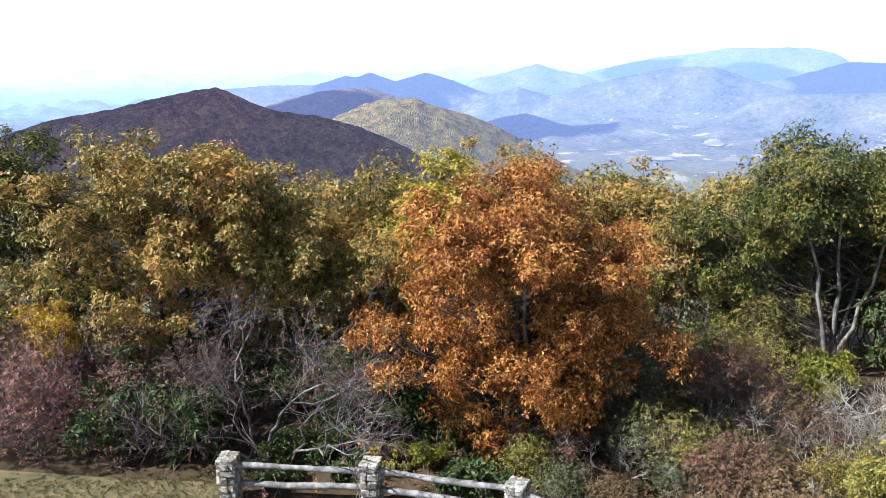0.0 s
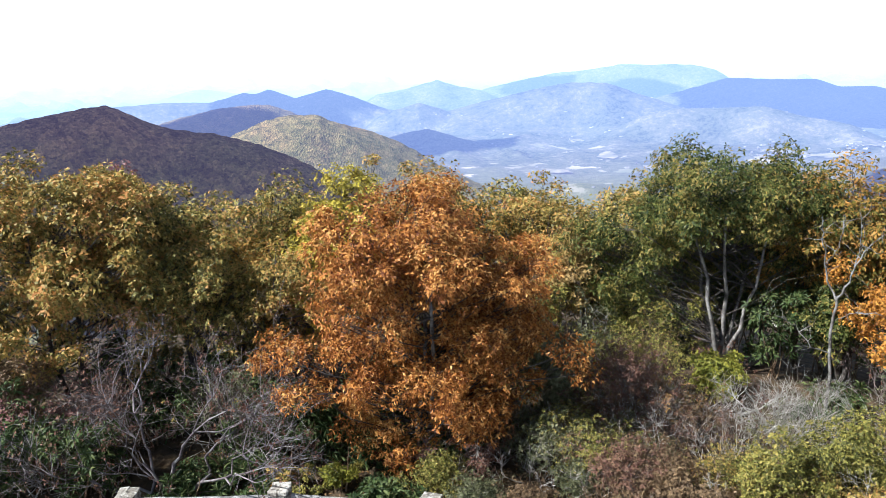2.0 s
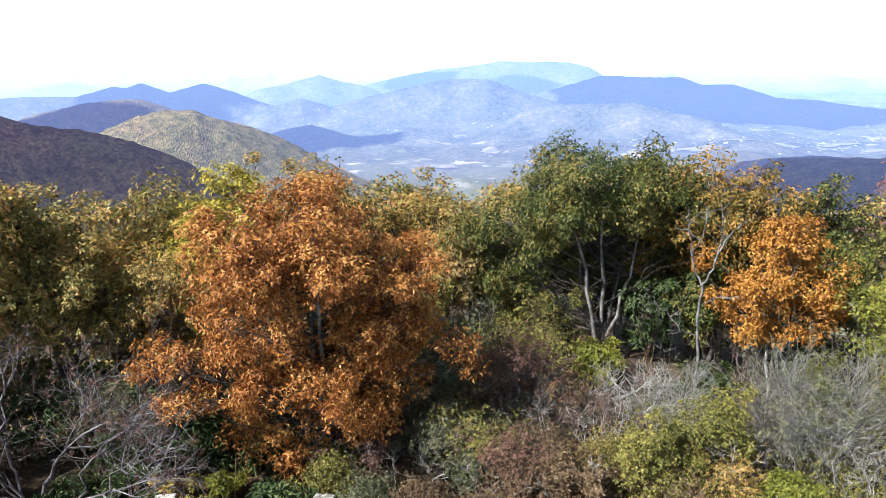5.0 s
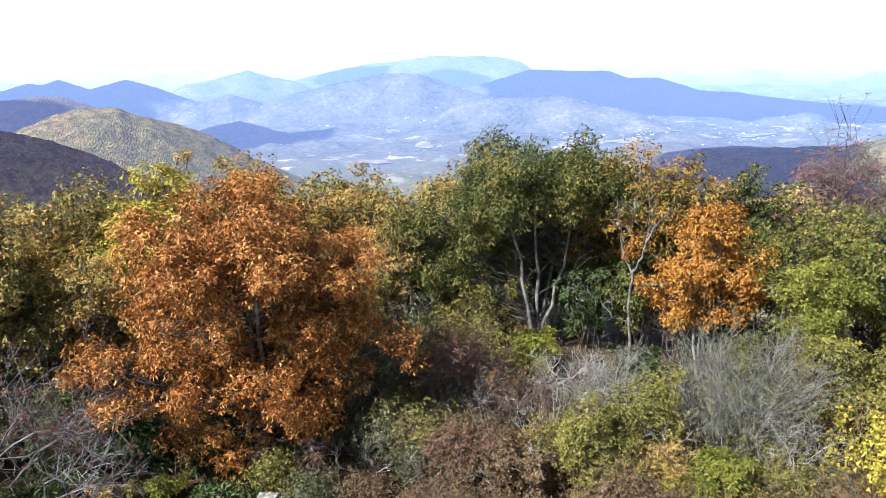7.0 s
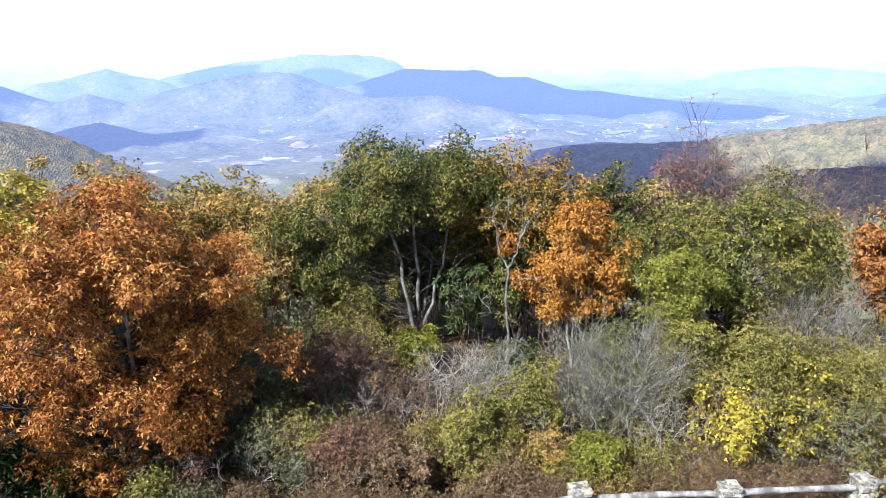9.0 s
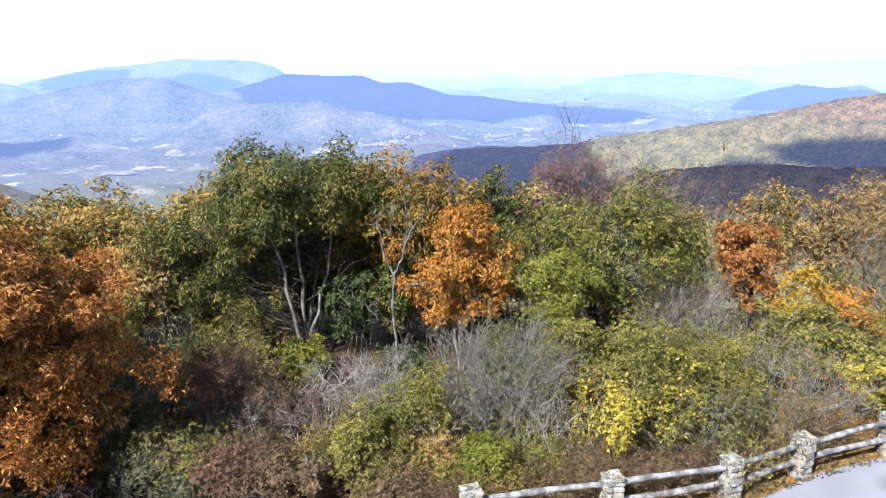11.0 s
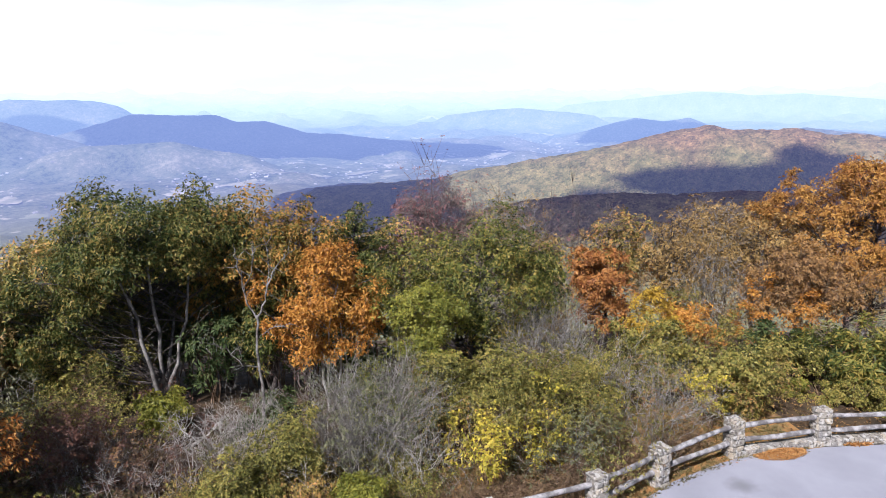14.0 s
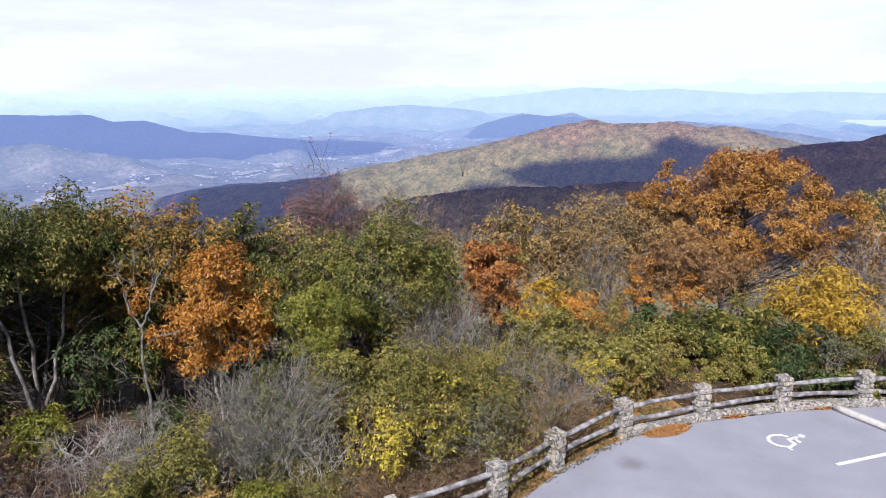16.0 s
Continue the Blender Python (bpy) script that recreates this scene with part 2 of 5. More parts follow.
OLIVE_GREEN = leaf_material("olive_green_leaves", [(0.028, 0.042, 0.011), (0.090, 0.114, 0.024), (0.19, 0.19, 0.042), (0.35, 0.27, 0.06)])
SHRUB = leaf_material("shrub_leaves", [(0.038, 0.042, 0.013), (0.135, 0.138, 0.033), (0.27, 0.252, 0.058), (0.39, 0.315, 0.085)])
WITHERED = leaf_material("withered_leaves", [(0.085, 0.055, 0.032), (0.17, 0.115, 0.065), (0.29, 0.20, 0.11)])
DEEP = leaf_material("deep_green_leaves", [(0.025, 0.045, 0.016), (0.06, 0.095, 0.03), (0.13, 0.16, 0.055)], 0.18, 0.5)
FRESH = leaf_material("fresh_green_leaves", [(0.09, 0.105, 0.02), (0.20, 0.21, 0.033), (0.33, 0.31, 0.05)])
SAGE = leaf_material("sage_leaves", [(0.06, 0.07, 0.035), (0.13, 0.14, 0.07), (0.22, 0.215, 0.12)])
ORANGE = leaf_material("orange_leaves", [(0.20, 0.08, 0.018), (0.46, 0.20, 0.035), (0.62, 0.34, 0.07)])
GOLD = leaf_material("gold_leaves", [(0.25, 0.155, 0.022), (0.46, 0.295, 0.035), (0.63, 0.44, 0.055)])
YELLOW = leaf_material("yellow_leaves", [(0.16, 0.155, 0.025), (0.38, 0.33, 0.045), (0.64, 0.51, 0.07)])
TAN = leaf_material("tan_leaves", [(0.14, 0.095, 0.038), (0.31, 0.205, 0.072), (0.46, 0.31, 0.115)])
BROWN = leaf_material("brown_leaves", [(0.14, 0.08, 0.035), (0.28, 0.16, 0.065), (0.42, 0.25, 0.09)])
RED = leaf_material("red_leaves", [(0.18, 0.065, 0.024), (0.36, 0.15, 0.042), (0.50, 0.25, 0.075)])
MAPLE = leaf_material("maple_leaves", [(0.20, 0.085, 0.025), (0.40, 0.20, 0.045), (0.58, 0.34, 0.085)])
MAROON = leaf_material("maroon_leaves", [(0.09, 0.042, 0.032), (0.155, 0.078, 0.055), (0.24, 0.135, 0.09)])
PINK = leaf_material("dusky_pink_leaves", [(0.18, 0.075, 0.075), (0.28, 0.13, 0.12), (0.36, 0.20, 0.17)])
LITTER = leaf_material("fallen_leaves", [(0.22, 0.11, 0.045), (0.42, 0.20, 0.065), (0.55, 0.32, 0.12)], 0.1)
GRASS = leaf_material("grass_blades", [(0.11, 0.105, 0.04), (0.21, 0.185, 0.075), (0.34, 0.27, 0.12)], 0.25)

STONE = stone_material()
MORTAR = simple("mortar", [(0.3, (0.24, 0.228, 0.21)), (0.7, (0.50, 0.48, 0.45))], 8)
RAIL = bark_material("weathered_log", (0.15, 0.14, 0.135), (0.40, 0.39, 0.385), 0.9)
ASPHALT = asphalt_material()
PAINT = simple("worn_white_paint", [(0.25, (0.55, 0.55, 0.54)), (0.5, (0.80, 0.80, 0.79))], 12, 60, 0.1)
CONCRETE = simple("pale_concrete", [(0.3, (0.40, 0.38, 0.34)), (0.7, (0.58, 0.56, 0.52))], 6)
SOIL = simple("forest_floor", [(0.3, (0.035, 0.028, 0.018)), (0.5, (0.075, 0.052, 0.03)), (0.7, (0.13, 0.085, 0.045))], 2.5, 25, 0.8, 0.95, 0.03)
LAWN = simple("autumn_lawn", [(0.3, (0.10, 0.092, 0.046)), (0.5, (0.155, 0.132, 0.068)), (0.7, (0.215, 0.168, 0.09))], 1.8, 70, 0.8, 0.95, 0.02)
VERGE = simple("leaf_strewn_verge", [(0.3, (0.15, 0.13, 0.05)), (0.48, (0.25, 0.17, 0.07)), (0.62, (0.38, 0.20, 0.07)), (0.8, (0.20, 0.18, 0.07))], 3.2, 55, 0.9, 0.95, 0.02)
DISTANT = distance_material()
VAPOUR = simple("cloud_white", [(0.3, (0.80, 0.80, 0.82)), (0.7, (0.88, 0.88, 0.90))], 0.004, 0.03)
# near-white base colour paints the sky's reflection on the water
LAKE = far_material("lake_sky_reflection", (0.62, 0.66, 0.70), (0.80, 0.84, 0.88), 0.004, 0.3)
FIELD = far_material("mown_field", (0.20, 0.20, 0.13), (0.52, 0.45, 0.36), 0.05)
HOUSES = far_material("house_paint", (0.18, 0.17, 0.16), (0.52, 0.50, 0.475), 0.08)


# ---- mesh building ----
class Soup:
    """Triangles gathered in numpy arrays."""

    def __init__(self):
        self.v, self.f, self.n = [], [], 0

    def add(self, verts, faces):
        verts, faces = np.asarray(verts, float).reshape(-1, 3), np.asarray(faces, int)
        self.v.append(verts)
        self.f.append(faces + self.n)
        self.n += len(verts)

    def mesh(self, name, smooth=False):
        v, f = np.concatenate(self.v), np.concatenate(self.f)
        me = bpy.data.meshes.new(name)
        k = f.shape[1]
        me.vertices.add(len(v))
        me.vertices.foreach_set("co", v.astype(np.float32).ravel())
        me.loops.add(len(f) * k)
        me.loops.foreach_set("vertex_index", f.astype(np.int32).ravel())
        me.polygons.add(len(f))
        me.polygons.foreach_set("loop_start", np.arange(0, len(f) * k, k, dtype=np.int32))
        me.polygons.foreach_set("use_smooth", np.full(len(f), smooth))
        me.update(calc_edges=True)
        return me


def part(name, data, material, parent=None, label=""):
    """Links a mesh, a soup or a bmesh as one object under its thing."""
    if isinstance(data, bmesh.types.BMesh):
        me = bpy.data.meshes.new(name)
        data.to_mesh(me)
        data.free()
    else:
        me = data.mesh(name, True) if isinstance(data, Soup) else data
    if material is not None and not me.materials:
        me.materials.append(material)
    ob = new(name, me)
    if parent is not None:
        ob.parent = parent
    return tagged(ob, label)


def unit(a):
    return a / np.maximum(np.linalg.norm(a, axis=-1, keepdims=True), 1e-9)


def tubes(soup, pts, radii, sides=4):
    """Round tubes along many paths at once: pts n x k x 3, radii n x k."""
    n, k, _ = pts.shape
    if n == 0:
        return
    along = unit(pts[:, -1] - pts[:, 0])
    ref = np.where(np.abs(along[:, 2:3]) > 0.85, np.array([[1.0, 0, 0]]), np.array([[0, 0, 1.0]]))
    u = unit(np.cross(along, ref))
    w = np.cross(along, u)
    a = np.arange(sides) * 2 * np.pi / sides
    ring = np.cos(a)[None, :, None] * u[:, None, :] + np.sin(a)[None, :, None] * w[:, None, :]
    verts = pts[:, :, None, :] + radii[:, :, None, None] * ring[:, None, :, :]
    i = (np.arange(n) * k * sides)[:, None, None]
    j = (np.arange(k - 1) * sides)[None, :, None]
    s = np.arange(sides)[None, None, :]
    s2 = (s + 1) % sides
    a0, b0, a1, b1 = i + j + s, i + j + s2, i + j + sides + s, i + j + sides + s2
    faces = np.concatenate([np.stack([a0, b0, b1], -1).reshape(-1, 3), np.stack([a0, b1, a1], -1).reshape(-1, 3)])
    soup.add(verts.reshape(-1, 3), faces)


def paths(rng, a, b, k=5, bow=0.15, wobble=0.05, lift=0.0):
    """Bent lines from the points a to the points b."""
    n = len(a)
    s = np.linspace(0, 1, k)[None, :, None]
    length = np.linalg.norm(b - a, axis=1)[:, None, None]
    side = rng.normal(size=(n, 1, 3))
    p = a[:, None, :] * (1 - s) + b[:, None, :] * s
    p = p + side * bow * length * s * (1 - s) * 1.6
    p[:, :, 2] += (lift * length * s * (1 - s))[:, :, 0] * 2
    if k > 2:
        p[:, 1:-1] += rng.normal(size=(n, k - 2, 3)) * wobble * length
    return p


def taper(n, k, r0, r1):
    s = np.linspace(0, 1, k)[None, :]
    return np.reshape(r0, (-1, 1)) * (1 - s) + np.reshape(r1, (-1, 1)) * s + np.zeros((n, k))


def foliage(soup, rng, at, axis, per, size, aspect, droop, spread=0.35, slim=False):
    """Rosettes of leaves: per leaves at each point, round its axis; folded blades, or slim ones of one facet."""
    n = len(at)
    if n == 0:
        return
    ref = unit(rng.normal(size=(n, 3)))
    u = unit(np.cross(axis, ref))
    w = np.cross(axis, u)
    ang = (np.arange(per)[None, :] + rng.random((n, per))) * 2 * np.pi / per
    d = axis[:, None, :] * spread + np.cos(ang)[..., None] * u[:, None, :] + np.sin(ang)[..., None] * w[:, None, :]
    d = d + rng.normal(size=d.shape) * 0.25
    d[..., 2] -= droop
    d = unit(d).reshape(-1, 3)
    ax = np.repeat(axis, per, axis=0) + rng.normal(size=d.shape) * 0.35
    nor = unit(ax - d * np.sum(ax * d, axis=1, keepdims=True))
    side = np.cross(d, nor)
    ln = size * rng.uniform(0.65, 1.25, (len(d), 1))
    wd = ln * aspect * rng.uniform(0.8, 1.2, (len(d), 1))
    base = np.repeat(at, per, axis=0) + d * ln * 0.12
    tip = base + d * ln - np.array([[0, 0, 1]]) * ln * 0.12
    mid = base + d * ln * 0.52 + nor * ln * 0.10
    if slim:
        turn = np.where(rng.random((len(d), 1)) < 0.5, 0.8, -0.8)
        soup.add(np.stack([base, mid + side * wd * turn, tip], 1).reshape(-1, 3), np.arange(len(d) * 3).reshape(-1, 3))
        return
    verts = np.stack([base, mid + side * wd * 0.5, tip, mid - side * wd * 0.5], 1).reshape(-1, 3)
    i = np.arange(len(d)) * 4
    soup.add(verts, np.concatenate([np.stack([i, i + 1, i + 2], 1), np.stack([i, i + 2, i + 3], 1)]))


def polar(az, d):
    """A place of the plan by its bearing from the overlook, clockwise from ahead, and its distance."""
    return d * math.sin(radians(az)), d * math.cos(radians(az))


# ---- the ground, from the overlook to the horizon ----
VALLEY = -150.0


def smooth(x, a, b):
    s = np.clip((x - a) / (b - a), 0, 1)
    return s * s * (3 - 2 * s)


def bank(x, y):
    """Height of the summit's own ground."""
    r = np.hypot(x, y)
    az = np.degrees(np.arctan2(x, y))
    rim = 20.5 + 5.0 * smooth(az, 55, 85) + 3 * smooth(-az, 5, 25)
    drop = np.maximum(r - rim, 0)
    z = -0.02 * drop ** 1.7 - 0.10 * drop
    rough = 0.04 * (np.sin(x * 1.3 + 0.4) * np.sin(y * 1.1) - 1.0) * smooth(r, 14, 19)
    return np.maximum(z, -0.62 * np.maximum(r - rim, 0) - 1.0) + rough


def ridge(grid_az, grid_r, shape, dist, front, behind, rng, spurs=0.3):
    """A mountain: its skyline as (bearing, elevation) points at one distance, falling off before and behind."""
    (a0, e0), (a1, e1) = shape[0], shape[-1]
    shape = [(a0 - 4, e0 - 2.0), *shape, (a1 + 4, e1 - 2.0)]
    az, el = zip(*shape)
    tops = 8.6 + dist * np.tan(np.radians(np.interp(grid_az, az, el)))
    step = 2.5
    inside = smooth(grid_az, az[0] - step, az[0]) * (1 - smooth(grid_az, az[-1], az[-1] + step))
    k = rng.uniform(0, 6.28, 6)
    arc = np.radians(grid_az) * dist
    gully = sum(np.sin(arc / (front * q) * 6.28 + k[i]) for i, q in enumerate((0.9, 0.47))) / 2
    off = grid_r[:, None] - dist
    wide = np.where(off < 0, front * (1 + spurs * gully[None, :]), behind)
    fall = np.exp(-np.abs(off / wide) ** 1.25 * 1.9)
    x, y = grid_r[:, None] * np.sin(np.radians(grid_az)), grid_r[:, None] * np.cos(np.radians(grid_az))
    carve = 0
    for wave, high in ((0.9, 0.14), (0.45, 0.12), (0.22, 0.06), (0.11, 0.03)):
        for _ in range(3):
            t, ph = rng.uniform(0, 6.28), rng.uniform(0, 6.28)
            carve = carve + high * np.abs(np.sin((x * math.cos(t) + y * math.sin(t)) / (front * wave) * 3.14 + ph))
    fall = fall * (1 - carve * smooth(np.abs(off) / front, 0.06, 0.4))
    return VALLEY + (np.maximum(tops, VALLEY) - VALLEY)[None, :] * inside[None, :] * fall


LAND = {}


def land(az, d):
    """Height of the ground at a bearing and a distance."""
    i = min(max(int(np.searchsorted(LAND["r"], d)), 1), len(LAND["r"]) - 1)
    j = min(max(int(np.searchsorted(LAND["az"], az)), 1), len(LAND["az"]) - 1)
    u = (d - LAND["r"][i - 1]) / (LAND["r"][i] - LAND["r"][i - 1])
    v = (az - LAND["az"][j - 1]) / (LAND["az"][j] - LAND["az"][j - 1])
    z = LAND["z"]
    return float((z[i - 1, j - 1] * (1 - v) + z[i - 1, j] * v) * (1 - u) + (z[i, j - 1] * (1 - v) + z[i, j] * v) * u)


def terrain():
    rng = np.random.default_rng(4)
    az = np.concatenate([np.arange(-40, 110, 0.25), np.arange(112, 318, 3.0)])
    r = np.concatenate([np.arange(1.0, 34, 1.4), 34 * 1.019 ** np.arange(0, 263)])
    rad = np.radians(az)
    x, y = r[:, None] * np.sin(rad)[None, :], r[:, None] * np.cos(rad)[None, :]
    z = np.maximum(bank(x, y), VALLEY)
    # rolling foothills of the valley
    roll = np.zeros_like(z)
    for wave, high in ((620, 9), (300, 12), (160, 10), (90, 6)):
        for _ in range(4):
            t, ph = rng.uniform(0, 6.28), rng.uniform(0, 6.28)
            roll += high * 0.5 * np.sin((x * math.cos(t) + y * math.sin(t)) / wave * 6.28 + ph)
    roll *= smooth(r, 260, 900)[:, None] * (0.5 + 0.5 * smooth(r, 900, 2600))[:, None]
    rise = 152 * smooth(r, 2300, 4900)[:, None] ** 1.3
    z = np.maximum(z, VALLEY + np.maximum(roll, -3) + rise)
    for _ in range(150):
        a, q = math.radians(rng.uniform(-40, 110)), rng.uniform(1050, 3300)
        px, py, turn = q * math.sin(a), q * math.cos(a), rng.uniform(0, 3.14)
        ln, wd, high = rng.uniform(70, 260), rng.uniform(45, 110), rng.uniform(9, 30) * (0.6 + q / 3500)
        u = (x - px) * math.cos(turn) + (y - py) * math.sin(turn)
        v = (y - py) * math.cos(turn) - (x - px) * math.sin(turn)
        z = np.maximum(z, VALLEY + rise + high * np.exp(-(u / ln) ** 2 - (v / wd) ** 2))
    for shape, dist, front, behind, spurs in RIDGES:
        z = np.maximum(z, ridge(az, r, shape, dist, front, behind, rng, spurs))
    # far ranges all round, to the horizon
    far = np.zeros_like(az)
    for q in (2, 3, 5, 9, 14, 23, 41):
        far += np.sin(rad * q + rng.uniform(0, 6.28)) / q ** 0.55
    for dist, high in ((3100, 28), (3700, 62), (4250, 112)):
        w = np.exp(-((r - dist) / 260) ** 2)[:, None]
        z = np.maximum(z, VALLEY + (high + 11 * np.roll(far, int(dist / 7)))[None, :] * w)
    # the crowns of the woods
    crown = rng.normal(size=z.shape)
    crown = (crown + np.roll(crown, 1, 0) + np.roll(crown, 1, 1) + np.roll(np.roll(crown, 1, 0), 1, 1)) / 2
    z += crown * (0.0005 * np.minimum(r, 900) * smooth(r, 120, 300))[:, None] * (z > VALLEY + 10)
    n, k = z.shape
    verts = np.concatenate([np.stack([x, y, z], -1).reshape(-1, 3), [[0, 0, 0]]])
    i = (np.arange(n - 1) * k)[:, None]
    j = np.arange(k)[None, :]
    j2 = (j + 1) % k
    a, b, c, d = i + j, i + j2, i + k + j2, i + k + j
    faces = np.concatenate([np.stack([a, c, b], -1).reshape(-1, 3), np.stack([a, d, c], -1).reshape(-1, 3)])
    mid = n * k
    fan = np.stack([np.full(k, mid), j[0], j2[0]], 1)
    faces = np.concatenate([faces, fan])
    p, q, w = verts[faces[:, 0]], verts[faces[:, 1]], verts[faces[:, 2]]
    under = np.cross(q - p, w - p)[:, 2] < 0
    faces[under] = faces[under][:, [0, 2, 1]]
    soup = Soup()
    soup.add(verts, faces)
    me = soup.mesh("ground", True)
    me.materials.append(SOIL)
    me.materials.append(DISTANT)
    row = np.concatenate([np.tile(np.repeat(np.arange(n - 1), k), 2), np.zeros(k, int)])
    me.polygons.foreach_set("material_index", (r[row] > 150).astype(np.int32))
    LAND.update(az=az, r=r, z=z)
    return tagged(new("ground", me), "summit ground falling to a hazy blue autumn valley and ridges", "ground", kind="structure")


DARK_HILL = [(-24, -4.9), (-21, -4.0), (-17.4, -3.55), (-15.2, -3.1), (-12.5, -2.6), (-10.3, -2.34), (-9.4, -2.5), (-7.9, -3.4),
             (-5.9, -4.15), (-3.0, -4.6), (0.3, -5.6), (3.7, -7.2), (5.4, -8.5)]
BROWN_HILL = [(-8.5, -4.4), (-6.7, -3.7), (-3.8, -2.95), (-1.2, -2.6), (0.9, -2.57), (2.5, -3.1), (3.8, -3.8), (5, -4.3)]
BLUE_RIDGE = [(-14, -2.9), (-9.4, -2.4), (-6.2, -2.24), (-2.9, -2.26), (-0.8, -1.7), (0.1, -1.8), (1.1, -1.5), (3, -2.2), (5.3, -1.6), (7.2, -2.2),
              (9.3, -3.05), (11.5, -3.7)]
GOLD_HILL = [(-3, -5.4), (-1.4, -4.66), (0.4, -3.9), (2.5, -3.45), (4.6, -3.58), (6.1, -4.25), (8, -4.7), (10.2, -5.6), (12.1, -6.6), (13.5, -7.5)]
SMALL_HILL = [(9, -3.8), (10.2, -3.3), (12.1, -2.83), (14, -3.36), (15.2, -3.9)]
FAR_PEAK = [(9, -2.2), (11, -1.86), (13.5, -1.22), (15.2, -1.74), (17, -2.1)]
HIGH_RANGE = [(17, -1.9), (19.7, -1.34), (22.2, -0.85), (24.3, -0.71), (26.9, -0.26), (29, -0.41), (30.6, -0.35), (32.1, -0.45), (33.6, -0.83),
              (34.4, -1.37), (36, -2.4)]
LONG_RANGE = [(28, -3.2), (31, -2.4), (34.4, -1.42), (36.9, -1.55), (40, -1.58), (41.4, -2.07), (43.6, -2.08), (46.5, -2.99), (48.8, -3.09), (51.7, -3.48),
              (54.9, -3.77), (57.9, -4.0)]
SPUR = [(14, -3.6), (16.7, -2.9), (20.1, -2.16), (23.5, -1.52), (26, -1.64), (28.5, -2.5), (31, -3.3)]
LOW_SPUR = [(29, -3.9), (31, -3.5), (34, -3.38), (36.9, -3.31), (39.4, -4.0), (42.3, -4.5)]
SHADED_SPUR = [(7.5, -5.9), (8.9, -5.4), (12.7, -4.75), (15.7, -5.7), (18.2, -6.4), (21.9, -7.0)]
NOTCH_HILL = [(44, -7.6), (46.5, -7.1), (49, -6.85), (52.2, -6.8), (56.2, -6.75), (60, -6.9), (64, -7.4)]
NEAR_RIDGE = [(47, -7.1), (52, -6.85), (56.2, -6.5), (58.8, -5.85), (61.4, -5.5), (64.8, -4.85), (68.3, -4.25), (70.9, -3.67), (73.4, -2.93), (74.8, -2.72),
              (76.1, -2.43), (77.9, -2.76), (80.4, -2.76), (81.7, -2.6), (83.9, -3.0), (86.2, -2.9), (87.7, -3.4), (89.5, -3.8), (94, -4.8)]
SHADE_FOOT = [(60, -8.8), (63.9, -8.1), (67, -7.7), (70, -7.5), (74.3, -7.48), (78.5, -7.0), (82.6, -7.1), (88, -7.0)]
RIGHT_DARK = [(80, -8.2), (82.6, -7.3), (85.6, -6.0), (87.4, -5.0), (89.2, -4.34), (91.6, -3.9), (94, -3.67), (95.5, -3.2), (100, -2.6), (108, -3)]
TWIN_PEAKS = [(65, -3.6), (67, -3.1), (69.1, -2.48), (71, -1.99), (73, -2.25), (74.8, -1.97), (76.1, -2.5), (78, -3)]
ISLE_HILL = [(57, -1.75), (59.4, -1.44), (62.3, -1.23), (65.7, -1.52), (68, -1.8)]
FAR_RANGE = [(66, -1.0), (70.8, -0.53), (75.4, -0.04), (79, -0.33), (82.2, -0.24), (87.1, -0.67), (92, -0.52), (96, -0.7), (104, -0.9)]
GREEN_RIDGE = [(79, -3.2), (80.8, -2.84), (82.3, -2.56), (86.2, -2.9), (89.8, -3.36), (92.6, -3.75), (95, -4.2)]
RIDGES = [(DARK_HILL, 520, 260, 200, 0.3), (BROWN_HILL, 1000, 320, 250, 0.3), (BLUE_RIDGE, 1750, 420, 350, 0.35), (GOLD_HILL, 760, 300, 220, 0.35),
          (SMALL_HILL, 1650, 260, 240, 0.3), (FAR_PEAK, 2350, 500, 400, 0.3), (HIGH_RANGE, 2500, 480, 380, 0.3), (LONG_RANGE, 1950, 320, 320, 0.3),
          (SPUR, 1680, 420, 280, 0.4), (LOW_SPUR, 1480, 320, 220, 0.3), (SHADED_SPUR, 1350, 170, 160, 0.25), (NOTCH_HILL, 950, 160, 200, 0.2),
          (NEAR_RIDGE, 820, 360, 260, 0.35), (SHADE_FOOT, 520, 170, 120, 0.3), (RIGHT_DARK, 600, 260, 240, 0.3), (TWIN_PEAKS, 2300, 330, 300, 0.3),
          (ISLE_HILL, 2900, 300, 250, 0.2), (FAR_RANGE, 3500, 300, 300, 0.2), (GREEN_RIDGE, 1500, 300, 250, 0.3)]
terrain()


